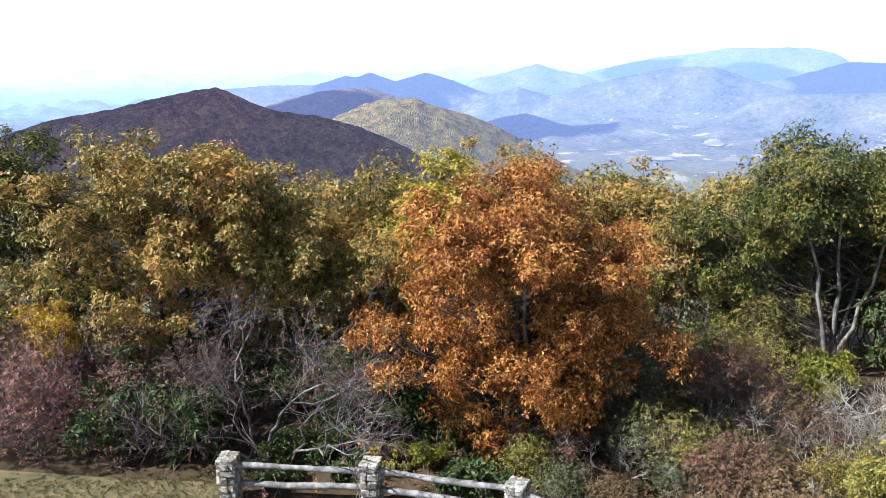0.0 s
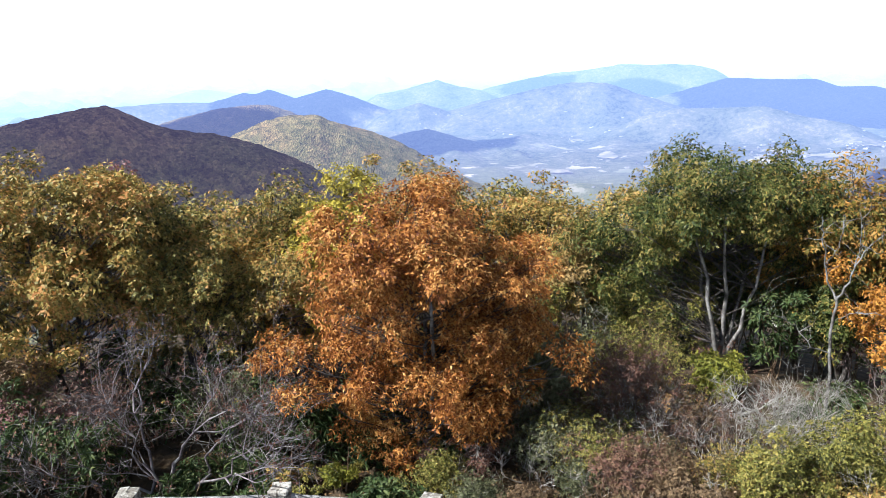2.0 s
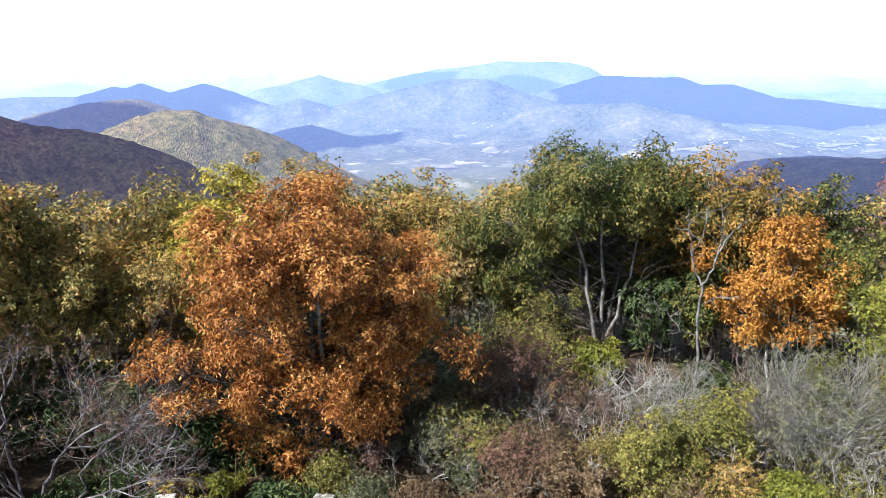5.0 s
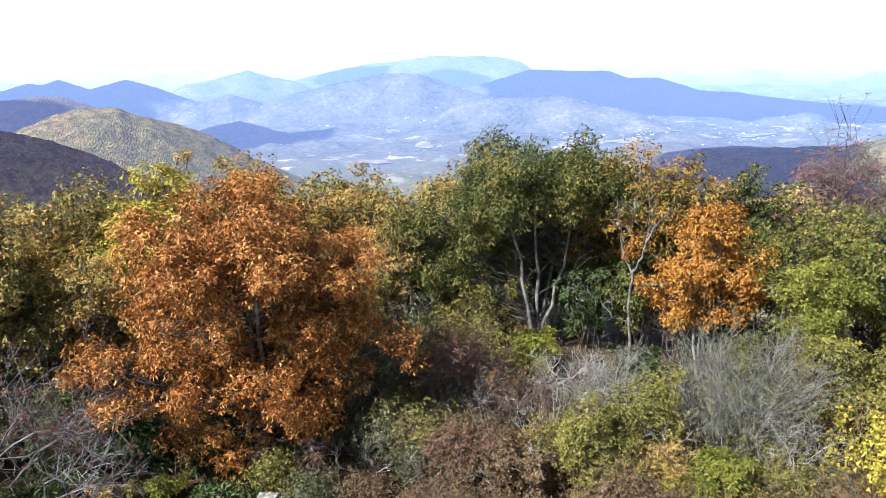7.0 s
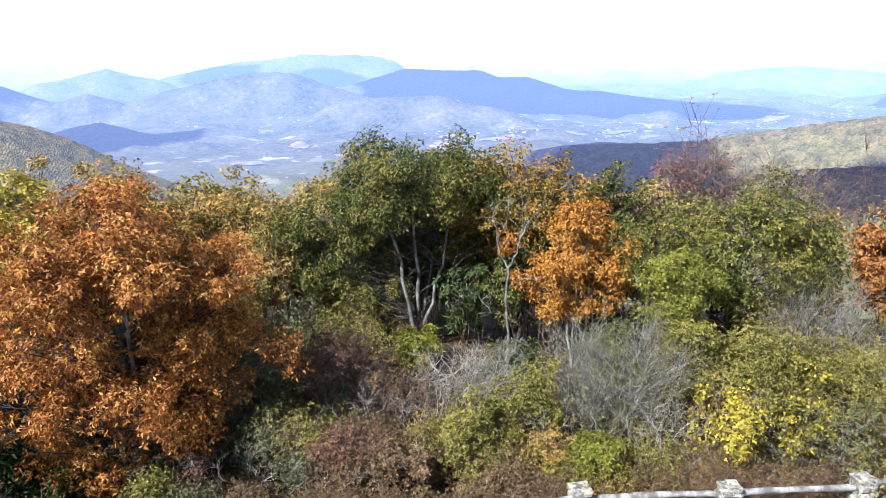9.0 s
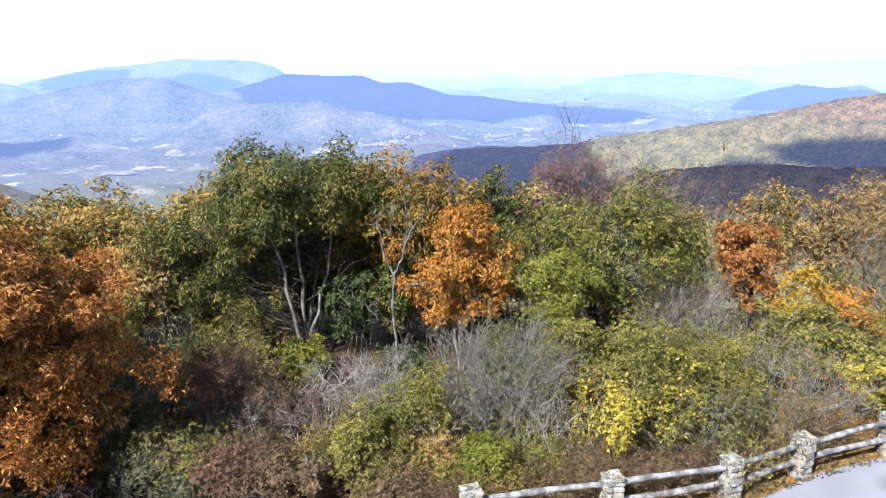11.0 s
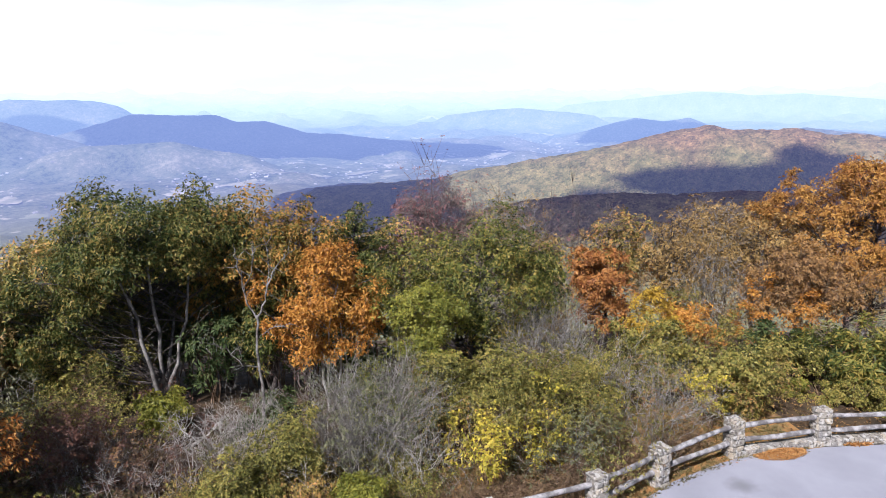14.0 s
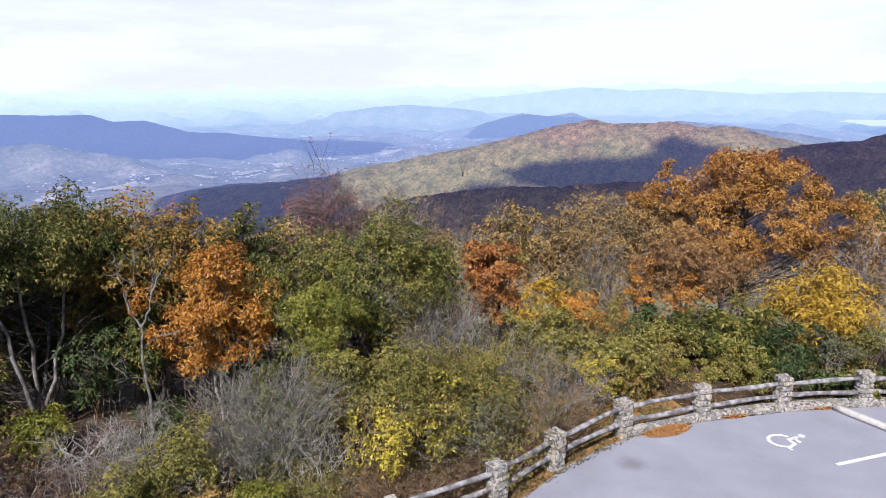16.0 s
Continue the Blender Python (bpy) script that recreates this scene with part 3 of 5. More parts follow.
# ---- the valley's fields, water and towns ----
def patch(name, label, category, az, d, half_az, deep, material, seed, lift=2.0, level=False):
    """A field or a water, laid over the land: half_az degrees wide each way and deep metres each way."""
    rng = np.random.default_rng(seed)
    k = rng.uniform(0, 6.28, 4)
    rings, turns = 5, 40
    edge = [1 + 0.22 * math.sin(2 * t + k[0]) + 0.16 * math.sin(3 * t + k[1]) + 0.10 * math.sin(7 * t + k[2]) + 0.06 * math.sin(11 * t + k[3])
            for t in np.arange(turns) * 6.283 / turns]
    flat_z = max(land(az + u * half_az, d + v * deep) for u in (-1, 0, 1) for v in (-1, 0, 1)) if level else 0
    bm = bmesh.new()

    def spot(s, i):
        t = i * 6.283 / turns
        a, q = az + half_az * s * edge[i] * math.cos(t), d + deep * s * edge[i] * math.sin(t)
        x, y = polar(a, q)
        return bm.verts.new((x, y, (flat_z if level else land(a, q)) + lift))

    loops = [[spot((n + 1) / rings, i) for i in range(turns)] for n in range(rings)]
    bm.faces.new(loops[0])
    for a, b in zip(loops, loops[1:]):
        for i in range(turns):
            bm.faces.new((a[i], b[i], b[(i + 1) % turns], a[(i + 1) % turns]))
    bmesh.ops.recalc_face_normals(bm, faces=bm.faces[:])
    return tagged(part(name, bm, material), label, category, kind="structure")


for k, (az, d, half_az, deep) in enumerate(((26.3, 1218, 0.8, 22), (30.4, 1114, 1.3, 24), (22.5, 1080, 1.4, 20), (38.4, 1290, 1.2, 22),
                                            (41.5, 1270, 1.5, 14), (44.3, 1325, 1.3, 22), (50.5, 1440, 1.0, 20), (61.6, 1590, 2.0, 40), (61.0, 1760, 1.0, 26),
                                            (66.3, 1930, 0.9, 26), (64.4, 2560, 0.8, 60), (56.0, 3250, 1.0, 60), (59.5, 2950, 0.9, 50), (31.5, 1560, 0.5, 26),
                                            (47.6, 1380, 0.7, 14), (85, 2750, 1.2, 50), (89, 2620, 1.0, 40))):
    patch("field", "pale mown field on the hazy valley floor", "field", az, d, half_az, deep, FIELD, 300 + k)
patch("lake", "far valley lake with the sky's reflection painted pale", "lake", 94.6, 2650, 1.7, 170, LAKE, 7, 3.0, True)


def town(label, spots, count, seed):
    """Pale houses with pitched roofs, strewn round the places (bearing, distance, spread in degrees, spread in metres)."""
    rng = random.Random(seed)
    soup = Soup()
    for _ in range(count):
        az0, d0, wide, deep = rng.choice(spots)
        az, d = az0 + rng.gauss(0, wide), d0 + rng.gauss(0, deep)
        x, y = polar(az, d)
        z, t = land(az, d) - 0.4, rng.uniform(0, 3.14)
        ln, wd, high = rng.uniform(1.2, 3.2), rng.uniform(0.9, 1.7), rng.uniform(1.0, 1.8)
        c, n = math.cos(t), math.sin(t)
        corner = [(-1, -1, 0), (1, -1, 0), (1, 1, 0), (-1, 1, 0), (-1, -1, 1), (1, -1, 1), (1, 1, 1), (-1, 1, 1), (-1, 0, 1.5), (1, 0, 1.5)]
        verts = [(x + u * ln * c - v * wd * n, y + u * ln * n + v * wd * c, z + w * high) for u, v, w in corner]
        soup.add(verts, [(0, 1, 5), (0, 5, 4), (1, 2, 6), (1, 6, 5), (2, 3, 7), (2, 7, 6), (3, 0, 4), (3, 4, 7), (4, 5, 9), (4, 9, 8), (6, 7, 8), (6, 8, 9), (5, 6, 9), (7, 4, 8)])
    me = soup.mesh("town", False)
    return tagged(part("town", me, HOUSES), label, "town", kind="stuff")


town("scattered white houses of a far valley town", [(38.5, 1290, 1.6, 45), (43.5, 1330, 2.2, 50), (49, 1420, 2.5, 60), (54.5, 1520, 2.5, 70), (60.5, 1680, 2.0, 90),
                                                     (65.5, 1900, 1.6, 90), (63, 2300, 2.5, 160)], 260, 31)
town("scattered pale farms on the valley slopes", [(24, 1350, 5, 170), (31, 1400, 5, 180), (36, 1500, 5, 160), (45, 1450, 6, 120), (14, 1500, 4, 200)], 90, 32)


# ---- clouds, whose shadows lie on the hills ----
def cloud(az, dist, ground_z, long, wide, turn, seed):
    rng = np.random.default_rng(seed)
    x, y = polar(az, dist)
    high = 1150.0 - ground_z
    bm = bmesh.new()
    bmesh.ops.create_icosphere(bm, subdivisions=4, radius=1.0)
    for v in bm.verts:
        p = v.co.copy()
        n = noise.noise(p * 1.7 + Vector((seed, 0, 0))) * 0.45 + noise.noise(p * 4.5 + Vector((0, seed, 0))) * 0.22
        v.co = Vector((p.x * long, p.y * wide, p.z * min(long, wide) * (0.35 if p.z > 0 else 0.12))) * (1 + n)
    ob = part("cloud", bm, VAPOUR)
    ob.matrix_world = Matrix.Translation(Vector((x, y, ground_z)) + TO_SUN * (high / TO_SUN.z)) @ pose(0, 0, 0, 0, 0, turn)
    for poly in ob.data.polygons:
        poly.use_smooth = True
    return tagged(ob, "white fair-weather cloud drifting over the hills", "cloud", "clouds", "structure")


cloud(-9, 470, -40, 150, 95, 5, 1)
cloud(-2, 930, -60, 90, 70, 0, 2)
cloud(13.5, 1330, -135, 170, 55, 15, 3)
cloud(41, 1890, -85, 290, 170, -41, 4)
cloud(51, 1860, -105, 330, 150, -51, 14)
cloud(71.5, 2220, -110, 170, 110, -71, 10)
cloud(49, 800, -118, 120, 190, -51, 5)
cloud(73, 540, -70, 165, 60, -75, 6)
cloud(92, 580, -45, 130, 110, 0, 7)
cloud(2, 1700, -60, 150, 90, 10, 8)
cloud(27, 2350, -60, 150, 70, -27, 12)
cloud(11, 2150, -110, 110, 50, 0, 13)
cloud(83, 740, -60, 60, 45, 0, 9)
cloud(75.5, 722, -50, 80, 27, -75, 15)
cloud(67.5, 700, -62, 34, 22, -60, 16)
cloud(21, 2430, -70, 130, 60, -21, 17)
cloud(16, 1900, -110, 140, 50, -10, 18)


# ---- trees and shrubs ----
def crown_points(rng, n, lobes, ragged=0.18, inner=0.45):
    """Places for clumps of leaves, spread over the lobes (centre, half-width, half-height) of a crown."""
    room = np.array([r * r * h for _, r, h in lobes]) ** 0.75
    which = rng.choice(len(lobes), n, p=room / room.sum())
    c = np.array([q[0] for q in lobes])[which]
    half = np.array([(q[1], q[1], q[2]) for q in lobes])[which]
    d = unit(rng.normal(size=(n, 3)))
    k = rng.uniform(0, 6.28, 3)
    lump = 1 + ragged * (np.sin(d[:, 0] * 5 + k[0]) + np.sin(d[:, 1] * 5 + k[1]) + np.sin(d[:, 2] * 6 + k[2])) / 1.7
    lump = np.minimum(lump, 1.1)
    s = inner + (1 - inner) * rng.random((n, 1)) ** 0.6
    return c + d * s * lump[:, None] * half


def leafy(soup, rng, clumps, size_of, c, rosettes, per, size, aspect, droop, slim=False):
    n = len(clumps)
    at = np.repeat(clumps, rosettes, axis=0)
    off = unit(rng.normal(size=at.shape)) * rng.random((len(at), 1)) ** 0.45 * np.array([[1, 1, 0.72]])
    at = at + off * np.repeat(size_of, rosettes)[:, None]
    axis = unit(0.6 * unit(at - c) + 0.85 * off + np.array([[0, 0, 0.5]]) + rng.normal(size=at.shape) * 0.45)
    foliage(soup, rng, at, axis, per, size, aspect, droop, 0.35, slim)


def woody(soup, boughs, rng, base, c, clumps, size_of, stems, girth, lean, fork, twigs):
    """Stems from the base up into the crown, limbs to the clumps, and twigs in them."""
    foot = base + rng.normal(size=(stems, 3)) * np.array([[0.11, 0.11, 0]]) * (stems > 1)
    foot[:, 2] = base[2] - 0.08
    head = c + rng.normal(size=(stems, 3)) * np.array([[lean, lean, 0.15]])
    fan = np.arange(stems) * 2 * np.pi / stems + rng.random()
    head[:, :2] = c[:2] + (stems > 1) * lean * np.stack([np.cos(fan), np.sin(fan)], 1) * rng.uniform(0.7, 1.2, (stems, 1)) + (stems == 1) * (head[:, :2] - c[:2])
    head[:, 2] = c[2] + 0.25 * np.abs(rng.normal(size=stems))
    trunk = paths(rng, foot, head, 9, 0.09, 0.008)
    tubes(soup, trunk, taper(stems, 9, girth * rng.uniform(0.75, 1.1, stems), girth * 0.32), 7)
    pick = rng.integers(0, stems, len(clumps))
    flat_way = np.linalg.norm(clumps[:, None, :2] - trunk[pick][:, :, :2], axis=2)
    miss = np.abs(trunk[pick][:, :, 2] - (clumps[:, None, 2] - flat_way * rng.uniform(0.35, 1.0, (len(clumps), 1))))
    at = np.maximum(np.argmin(miss, axis=1), int(fork * 8))
    a = trunk[pick, at]
    limb = paths(rng, a, clumps, 5, 0.14, 0.03, -0.06)
    thick = np.clip(girth * 0.24 * rng.uniform(0.4, 1.2, len(clumps)), 0.007, 0.05)
    tubes(boughs, limb, taper(len(clumps), 5, thick, thick * 0.3), 4 if girth > 0.04 else 3)
    if twigs:
        a = np.repeat(limb[:, 3], twigs, axis=0)
        ends = np.repeat(clumps, twigs, axis=0) + unit(rng.normal(size=(len(a), 3))) * np.repeat(size_of, twigs)[:, None] * rng.uniform(0.3, 0.95, (len(a), 1))
        tubes(boughs, paths(rng, a, ends, 3, 0.2, 0.05), taper(len(a), 3, 0.008, 0.004), 3)


def tree(name, label, category, az, d, top, low, r, leaves, bark=BARK_GREY, stems=1, girth=0.09, clumps=60, rosettes=27, per=5, size=0.14, aspect=0.44,
         droop=0.25, lean=0.5, fork=0.35, twigs=2, ragged=0.13, seed=0, puff=0.24, inner=0.4, group="trees on the bank", lobes=None, bough=None, fine=None):
    """A leafy tree on the bank: low and top bound its crown, r is the crown's half-width. lobes, if given: (sideways, height, half-width, half-height).
    fine: how many small leaves stand for each large one, more on the nearer trees."""
    if fine is None:
        fine = max(1.0, 2.2 * (15.5 / d) ** 1.4)
    rng = np.random.default_rng(seed + 100)
    x, y = polar(az, d)
    base = np.array([x, y, float(bank(np.float64(x), np.float64(y)))])
    rz = (top - low) / 2
    across = np.array([math.cos(radians(az)), -math.sin(radians(az)), 0])
    if lobes is None:
        c = np.array([x, y, (top + low) / 2])
        n = 7 if r > 1.2 else 4
        k = rng.uniform(0.42, 0.58, n)
        off = unit(rng.normal(size=(n, 3))) * (0.98 - k)[:, None] * np.array([[r, r, rz]])
        off[0] = (0.15 * r * rng.normal(), 0, rz * (0.98 - k[0]))
        form = [(c, r * 0.62, rz * 0.7)] + [(c + o, r * q, rz * q) for o, q in zip(off, k)]
    else:
        form = [(np.array([x, y, 0]) + across * u + np.array([0, 0, z]) + np.array([0.3, 0.3, 0]) * rng.normal(size=3), w, h) for u, z, w, h in lobes]
        c = np.array([x, y, (top + low) / 2])
    where = crown_points(rng, clumps, form, ragged, inner)
    extent = rng.uniform(0.6, 1.25, clumps) * 0.88 * puff * min(r * 1.3, rz * 1.8, 2.6)
    thing = tagged(new(name), label, category, group)
    wood, boughs, crown = Soup(), Soup(), Soup()
    woody(wood, boughs, rng, base, c, where, extent, stems, girth, lean, fork, twigs)
    leafy(crown, rng, where, extent, c, int(rosettes * fine), per, size * fine ** -0.5, aspect, droop, leaves is not DEEP)
    part("trunk", wood, bark, thing)
    part("bough", boughs, bough or (BARK_DARK if girth > 0.04 else bark), thing)
    part("crown", crown, leaves, thing)
    return thing


def grow(rng, base, aim, levels, soup, length, girth, spread, fine=0.0035):
    """A bush of bare wood: stems that divide again and again. Returns the tips."""
    a, d = base, unit(aim)
    ln, th = length, girth
    for level, count in enumerate(levels):
        a, d = np.repeat(a, count, axis=0), np.repeat(d, count, axis=0)
        d = unit(d + rng.normal(size=d.shape) * spread * (1 + 0.35 * level) + np.array([[0, 0, 0.10]]))
        step = ln * rng.uniform(0.6, 1.3, (len(a), 1))
        b = a + d * step
        k = 6 if level == 0 else 4 if level == 1 else 3 if level == 2 else 2
        p = paths(rng, a, b, k, 0.24, 0.05)
        tubes(soup, p, taper(len(a), k, th * rng.uniform(0.7, 1.2, len(a)), th * 0.5), 5 if level == 0 else 3)
        cut = rng.integers(1, k, len(a))
        d = unit(p[:, -1] - p[:, -2] + 0.5 * d)
        a = p[np.arange(len(a)), np.where(rng.random(len(a)) < 0.5, k - 1, np.minimum(cut, k - 1))]
        ln, th = ln * 0.68, max(th * 0.55, fine)
    return b


def shrub(name, label, az, d, top, r, twig, leaves=None, stems=12, levels=(1, 3, 4, 3), girth=0.016, leafing=0.0, per=4, size=0.10, aspect=0.5,
          droop=0.15, spread=0.30, seed=0, category="shrub", group="undergrowth on the bank", base_z=None, squash=1.0, fine=0.0035):
    """A shrub of bare twigs, with leaves on part of its tips."""
    rng = np.random.default_rng(seed + 500)
    x, y = polar(az, d)
    z = float(bank(np.float64(x), np.float64(y))) if base_z is None else base_z
    high = top - z
    base = np.array([[x, y, z - 0.05]]) + rng.normal(size=(stems, 3)) * np.array([[0.22 * r, 0.22 * r, 0]])
    ang = rng.random(stems) * 6.28
    out = rng.random(stems) ** 0.7 * r * 1.1
    aim = np.stack([np.cos(ang) * out, np.sin(ang) * out, np.full(stems, high * squash) * rng.uniform(0.7, 1.1, stems)], 1)
    total = sum(0.68 ** i for i in range(len(levels)))
    thing = tagged(new(name), label, category, group)
    wood = Soup()
    ends = grow(rng, base, aim, levels, wood, 1.02 * high / total, girth, spread, fine)
    part("wood", wood, twig, thing)
    if leaves is not None and leafing > 0:
        keep = ends[rng.random(len(ends)) < leafing] if leafing < 1 else np.repeat(ends, int(leafing), axis=0)
        keep = keep + rng.normal(size=keep.shape) * (0.05 if leafing < 1 else 0.13)
        soup = Soup()
        axis = unit(keep - np.array([[x, y, z + 0.3 * high]]) + np.array([[0, 0, 0.5]]) + rng.normal(size=keep.shape) * 0.5)
        foliage(soup, rng, keep, axis, int(per * 1.6), size * 0.78, aspect, droop, 0.35, True)
        part("foliage", soup, leaves, thing)
    return thing


def bush(name, label, az, d, top, low, r, leaves, twig=TWIG_BROWN, clumps=34, rosettes=34, per=5, size=0.10, aspect=0.55, droop=0.1, seed=0, puff=0.23,
         ragged=0.25, category="shrub", group="undergrowth on the bank", fine=1.7):
    """A leafy shrub down to low, on several thin stems."""
    return tree(name, label, category, az, d, top, low, r, leaves, twig, 5, 0.022, clumps, rosettes, per, size, aspect, droop, 0.35 * r, 0.1, 2, ragged, seed,
                puff, 0.3, group, fine=1.0 if leaves is DEEP or d > 19.5 else fine)


# the trees, from the lawn round to the parking place
tree("oak_tree", "dark olive-green oak with a dense crown", "tree", -23.5, 21, 7.2, 3.2, 1.9, GREEN, BARK_DARK, seed=1, clumps=70)
tree("oak_tree", "olive tree at the lawn's far edge", "tree", -27.5, 20.5, 5.2, 0.6, 1.9, OLIVE, BARK_DARK, 2, seed=63)
tree("oak_tree", "olive young oak behind pink shrubs", "tree", -21.5, 20.0, 4.6, 0.6, 1.5, OLIVE, BARK_DARK, 2, seed=64)
tree("oak_tree", "broad golden-olive oak hanging over the undergrowth", "tree", -14.0, 18.2, 6.75, 1.9, 2.7, GOLD_OLIVE, BARK_DARK, 2, seed=2, clumps=170, rosettes=42, ragged=0.2, size=0.15, puff=0.2, fine=1.5, lobes=[(-0.9, 5.8, 1.5, 0.95), (1.8, 5.6, 1.3, 0.9), (0.4, 5.2, 1.5, 1.1), (-1.7, 4.2, 1.5, 0.9), (0.5, 4.1, 1.7, 1.0), (-1.0, 2.85, 1.4, 0.85), (0.7, 3.0, 1.2, 0.8), (2.4, 4.4, 1.1, 0.9), (1.2, 2.2, 1.0, 0.7), (-2.4, 5.2, 1.1, 0.8)])
tree("oak_tree", "olive oak with yellow tips at the wood's edge", "tree", -8.0, 19.0, 6.0, 1.5, 1.9, OLIVE, BARK_DARK, 2, seed=3, clumps=80)
tree("red_maple", "thin-topped tree with pinkish red leaves", "tree", -9.5, 25, 5.9, 3.0, 1.5, PINK, TWIG_PURPLE, 2, clumps=30, rosettes=16, size=0.13, seed=4)
tree("oak_tree", "brownish olive oak, thin of leaf", "tree", -2.0, 20, 5.5, 1.6, 1.7, OLIVE, BARK_DARK, 2, seed=5, clumps=70, rosettes=34, size=0.14)
tree("hickory_tree", "yellow-green tree behind the rust-coloured oak", "tree", 6.6, 19.5, 6.1, 1.4, 1.75, LIME, BARK_DARK, 1, seed=6, clumps=80)
tree("oak_tree", "olive-gold oak behind the rust-coloured oak", "tree", 12.5, 23, 5.7, 1.6, 2.0, GOLD_OLIVE, BARK_DARK, 1, seed=7, clumps=70)
tree("oak_tree", "thin olive oak behind the grey dogwood", "tree", -4.6, 17.8, 5.0, 1.4, 1.5, OLIVE, BARK_DARK, 2, seed=61, clumps=70, size=0.12)
tree("oak_tree", "brownish olive young oak by the rust-coloured one", "tree", 1.8, 17.6, 4.8, 1.2, 1.4, GOLD_OLIVE, BARK_DARK, 2, seed=62, clumps=64, size=0.12)
tree("rust_oak", "large rust-orange oak just beyond the log fence", "tree", 11.8, 14.6, 6.4, 1.9, 2.55, RUST, BARK_GREY, 3, 0.085, 320, 36, 5, 0.13, 0.40, 0.35, 0.5, 0.3, seed=8, ragged=0.2, puff=0.19, fine=1.9, lobes=[(0.2, 2.9, 1.5, 0.9), (0.5, 5.5, 1.2, 1.0), (1.25, 4.85, 1.05, 0.8), (-0.5, 5.2, 1.0, 0.8), (-0.9, 4.7, 1.2, 0.8), (-1.3, 4.5, 1.1, 0.8), (-0.8, 5.35, 0.9, 0.7), (0.3, 4.4, 1.75, 1.0), (-0.9, 3.7, 1.4, 0.8), (1.5, 3.8, 1.2, 0.9), (-2.1, 2.55, 1.25, 0.75), (-0.6, 2.4, 1.4, 0.8), (1.9, 2.75, 1.35, 0.85), (0.6, 2.3, 1.5, 0.9), (-0.7, 1.6, 1.2, 0.6), (-1.2, 0.95, 0.75, 0.42), (0.9, 1.9, 0.9, 0.5), (0.3, 1.25, 0.9, 0.5), (-0.4, 0.75, 0.7, 0.4), (1.2, 1.3, 0.7, 0.4)])
tree("oak_tree", "tan and olive oak", "tree", 20.5, 23, 4.8, 1.2, 1.5, GOLD_OLIVE, BARK_DARK, seed=10, clumps=60)
tree("oak_tree", "olive oak with tan lower leaves", "tree", 25.5, 24, 4.6, 0.8, 2.0, OLIVE, BARK_DARK, seed=11, clumps=80)
tree("tan_oak", "oak with tan and orange leaves beside the green one", "tree", 24.6, 21, 4.0, 1.2, 1.35, TAN, BARK_DARK, 2, seed=68, clumps=60)
# oaks added to fill and darken the hollow behind the green oak
tree("oak_tree", "shaded oak behind the spreading green one", "tree", 32.5, 22.8, 5.4, 0.6, 1.9, GREEN, BARK_DARK, 2, seed=70, clumps=70)
tree("oak_tree", "shaded oak behind the pale stems", "tree", 38.6, 22.6, 5.3, 0.4, 1.9, GREEN, BARK_DARK, 2, seed=71, clumps=70)
tree("oak_tree", "low shaded oak behind the dead tree", "tree", 43.5, 21.2, 3.6, 0.2, 1.5, GREEN, BARK_DARK, 2, seed=72, clumps=56)
tree("green_oak", "spreading green oak with pale bare stems beneath its crown", "tree", 35.2, 20.6, 6.5, 2.6, 2.9, GREEN, SILVER, 5, 0.075, 230, 40, 5, 0.14, 0.36, 0.5, 1.25, 0.25, seed=12, fine=1.6, lobes=[(0.0, 5.45, 1.9, 0.95), (-1.3, 4.6, 1.5, 1.0), (1.3, 5.0, 1.4, 0.9), (-2.1, 3.6, 1.25, 1.0), (-2.5, 2.4, 1.0, 0.9), (-2.8, 1.5, 0.8, 0.6), (-3.0, 3.4, 0.9, 0.9), (0.4, 4.55, 1.5, 0.65), (2.3, 4.3, 1.1, 0.9), (-1.2, 1.9, 0.7, 0.4)])
tree("oak_tree", "green-brown oak with orange tips", "tree", 43.0, 22.0, 5.9, 2.0, 2.2, BRONZE, BARK_DARK, 2, seed=13, clumps=90)
tree("orange_oak", "bright orange young oak on pale stems", "tree", 48.2, 19.4, 4.9, 1.3, 1.45, ORANGE, BARK_PALE, 3, 0.04, 74, 36, 5, 0.13, 0.44, 0.35, 0.5, 0.2, seed=14, bough=BARK_GREY, lobes=[(0.5, 4.35, 0.7, 0.55), (0.15, 3.7, 0.95, 0.6), (0.75, 3.2, 0.9, 0.6), (-0.5, 2.9, 0.9, 0.5), (0.6, 2.3, 1.0, 0.5), (-0.6, 1.9, 0.9, 0.45), (-1.5, 2.6, 0.5, 0.3), (-1.9, 3.4, 0.4, 0.25)])
tree("oak_tree", "green oak flecked with yellow", "tree", 59.6, 19.8, 5.6, 1.6, 2.2, OLIVE_GREEN, BARK_DARK, 3, seed=15, clumps=150, rosettes=30, size=0.13, fine=1.8,
     lobes=[(0.1, 4.9, 0.9, 0.65), (-0.9, 4.3, 1.0, 0.6), (1.2, 4.3, 1.0, 0.55), (-1.6, 3.4, 0.9, 0.7), (0.2, 3.6, 1.2, 0.7), (1.6, 3.3, 0.9, 0.6), (-0.6, 2.6, 1.2, 0.6), (0.9, 2.4, 1.0, 0.5), (2.0, 4.0, 0.6, 0.4)])
tree("young_maple", "fresh green young tree under the oak", "tree", 56.0, 18.2, 4.0, 1.2, 1.5, FRESH, TWIG_BROWN, 3, 0.03, seed=16, clumps=60, size=0.12)
tree("hickory_tree", "small yellow-green tree below the ridge", "tree", 70.7, 28, 4.6, 1.2, 1.8, GOLD_OLIVE, BARK_DARK, seed=17, clumps=50)
tree("red_oak", "small red-orange oak below the ridge", "tree", 69.7, 23, 4.1, 0.8, 1.35, RED, BARK_DARK, seed=18, clumps=50, size=0.15)
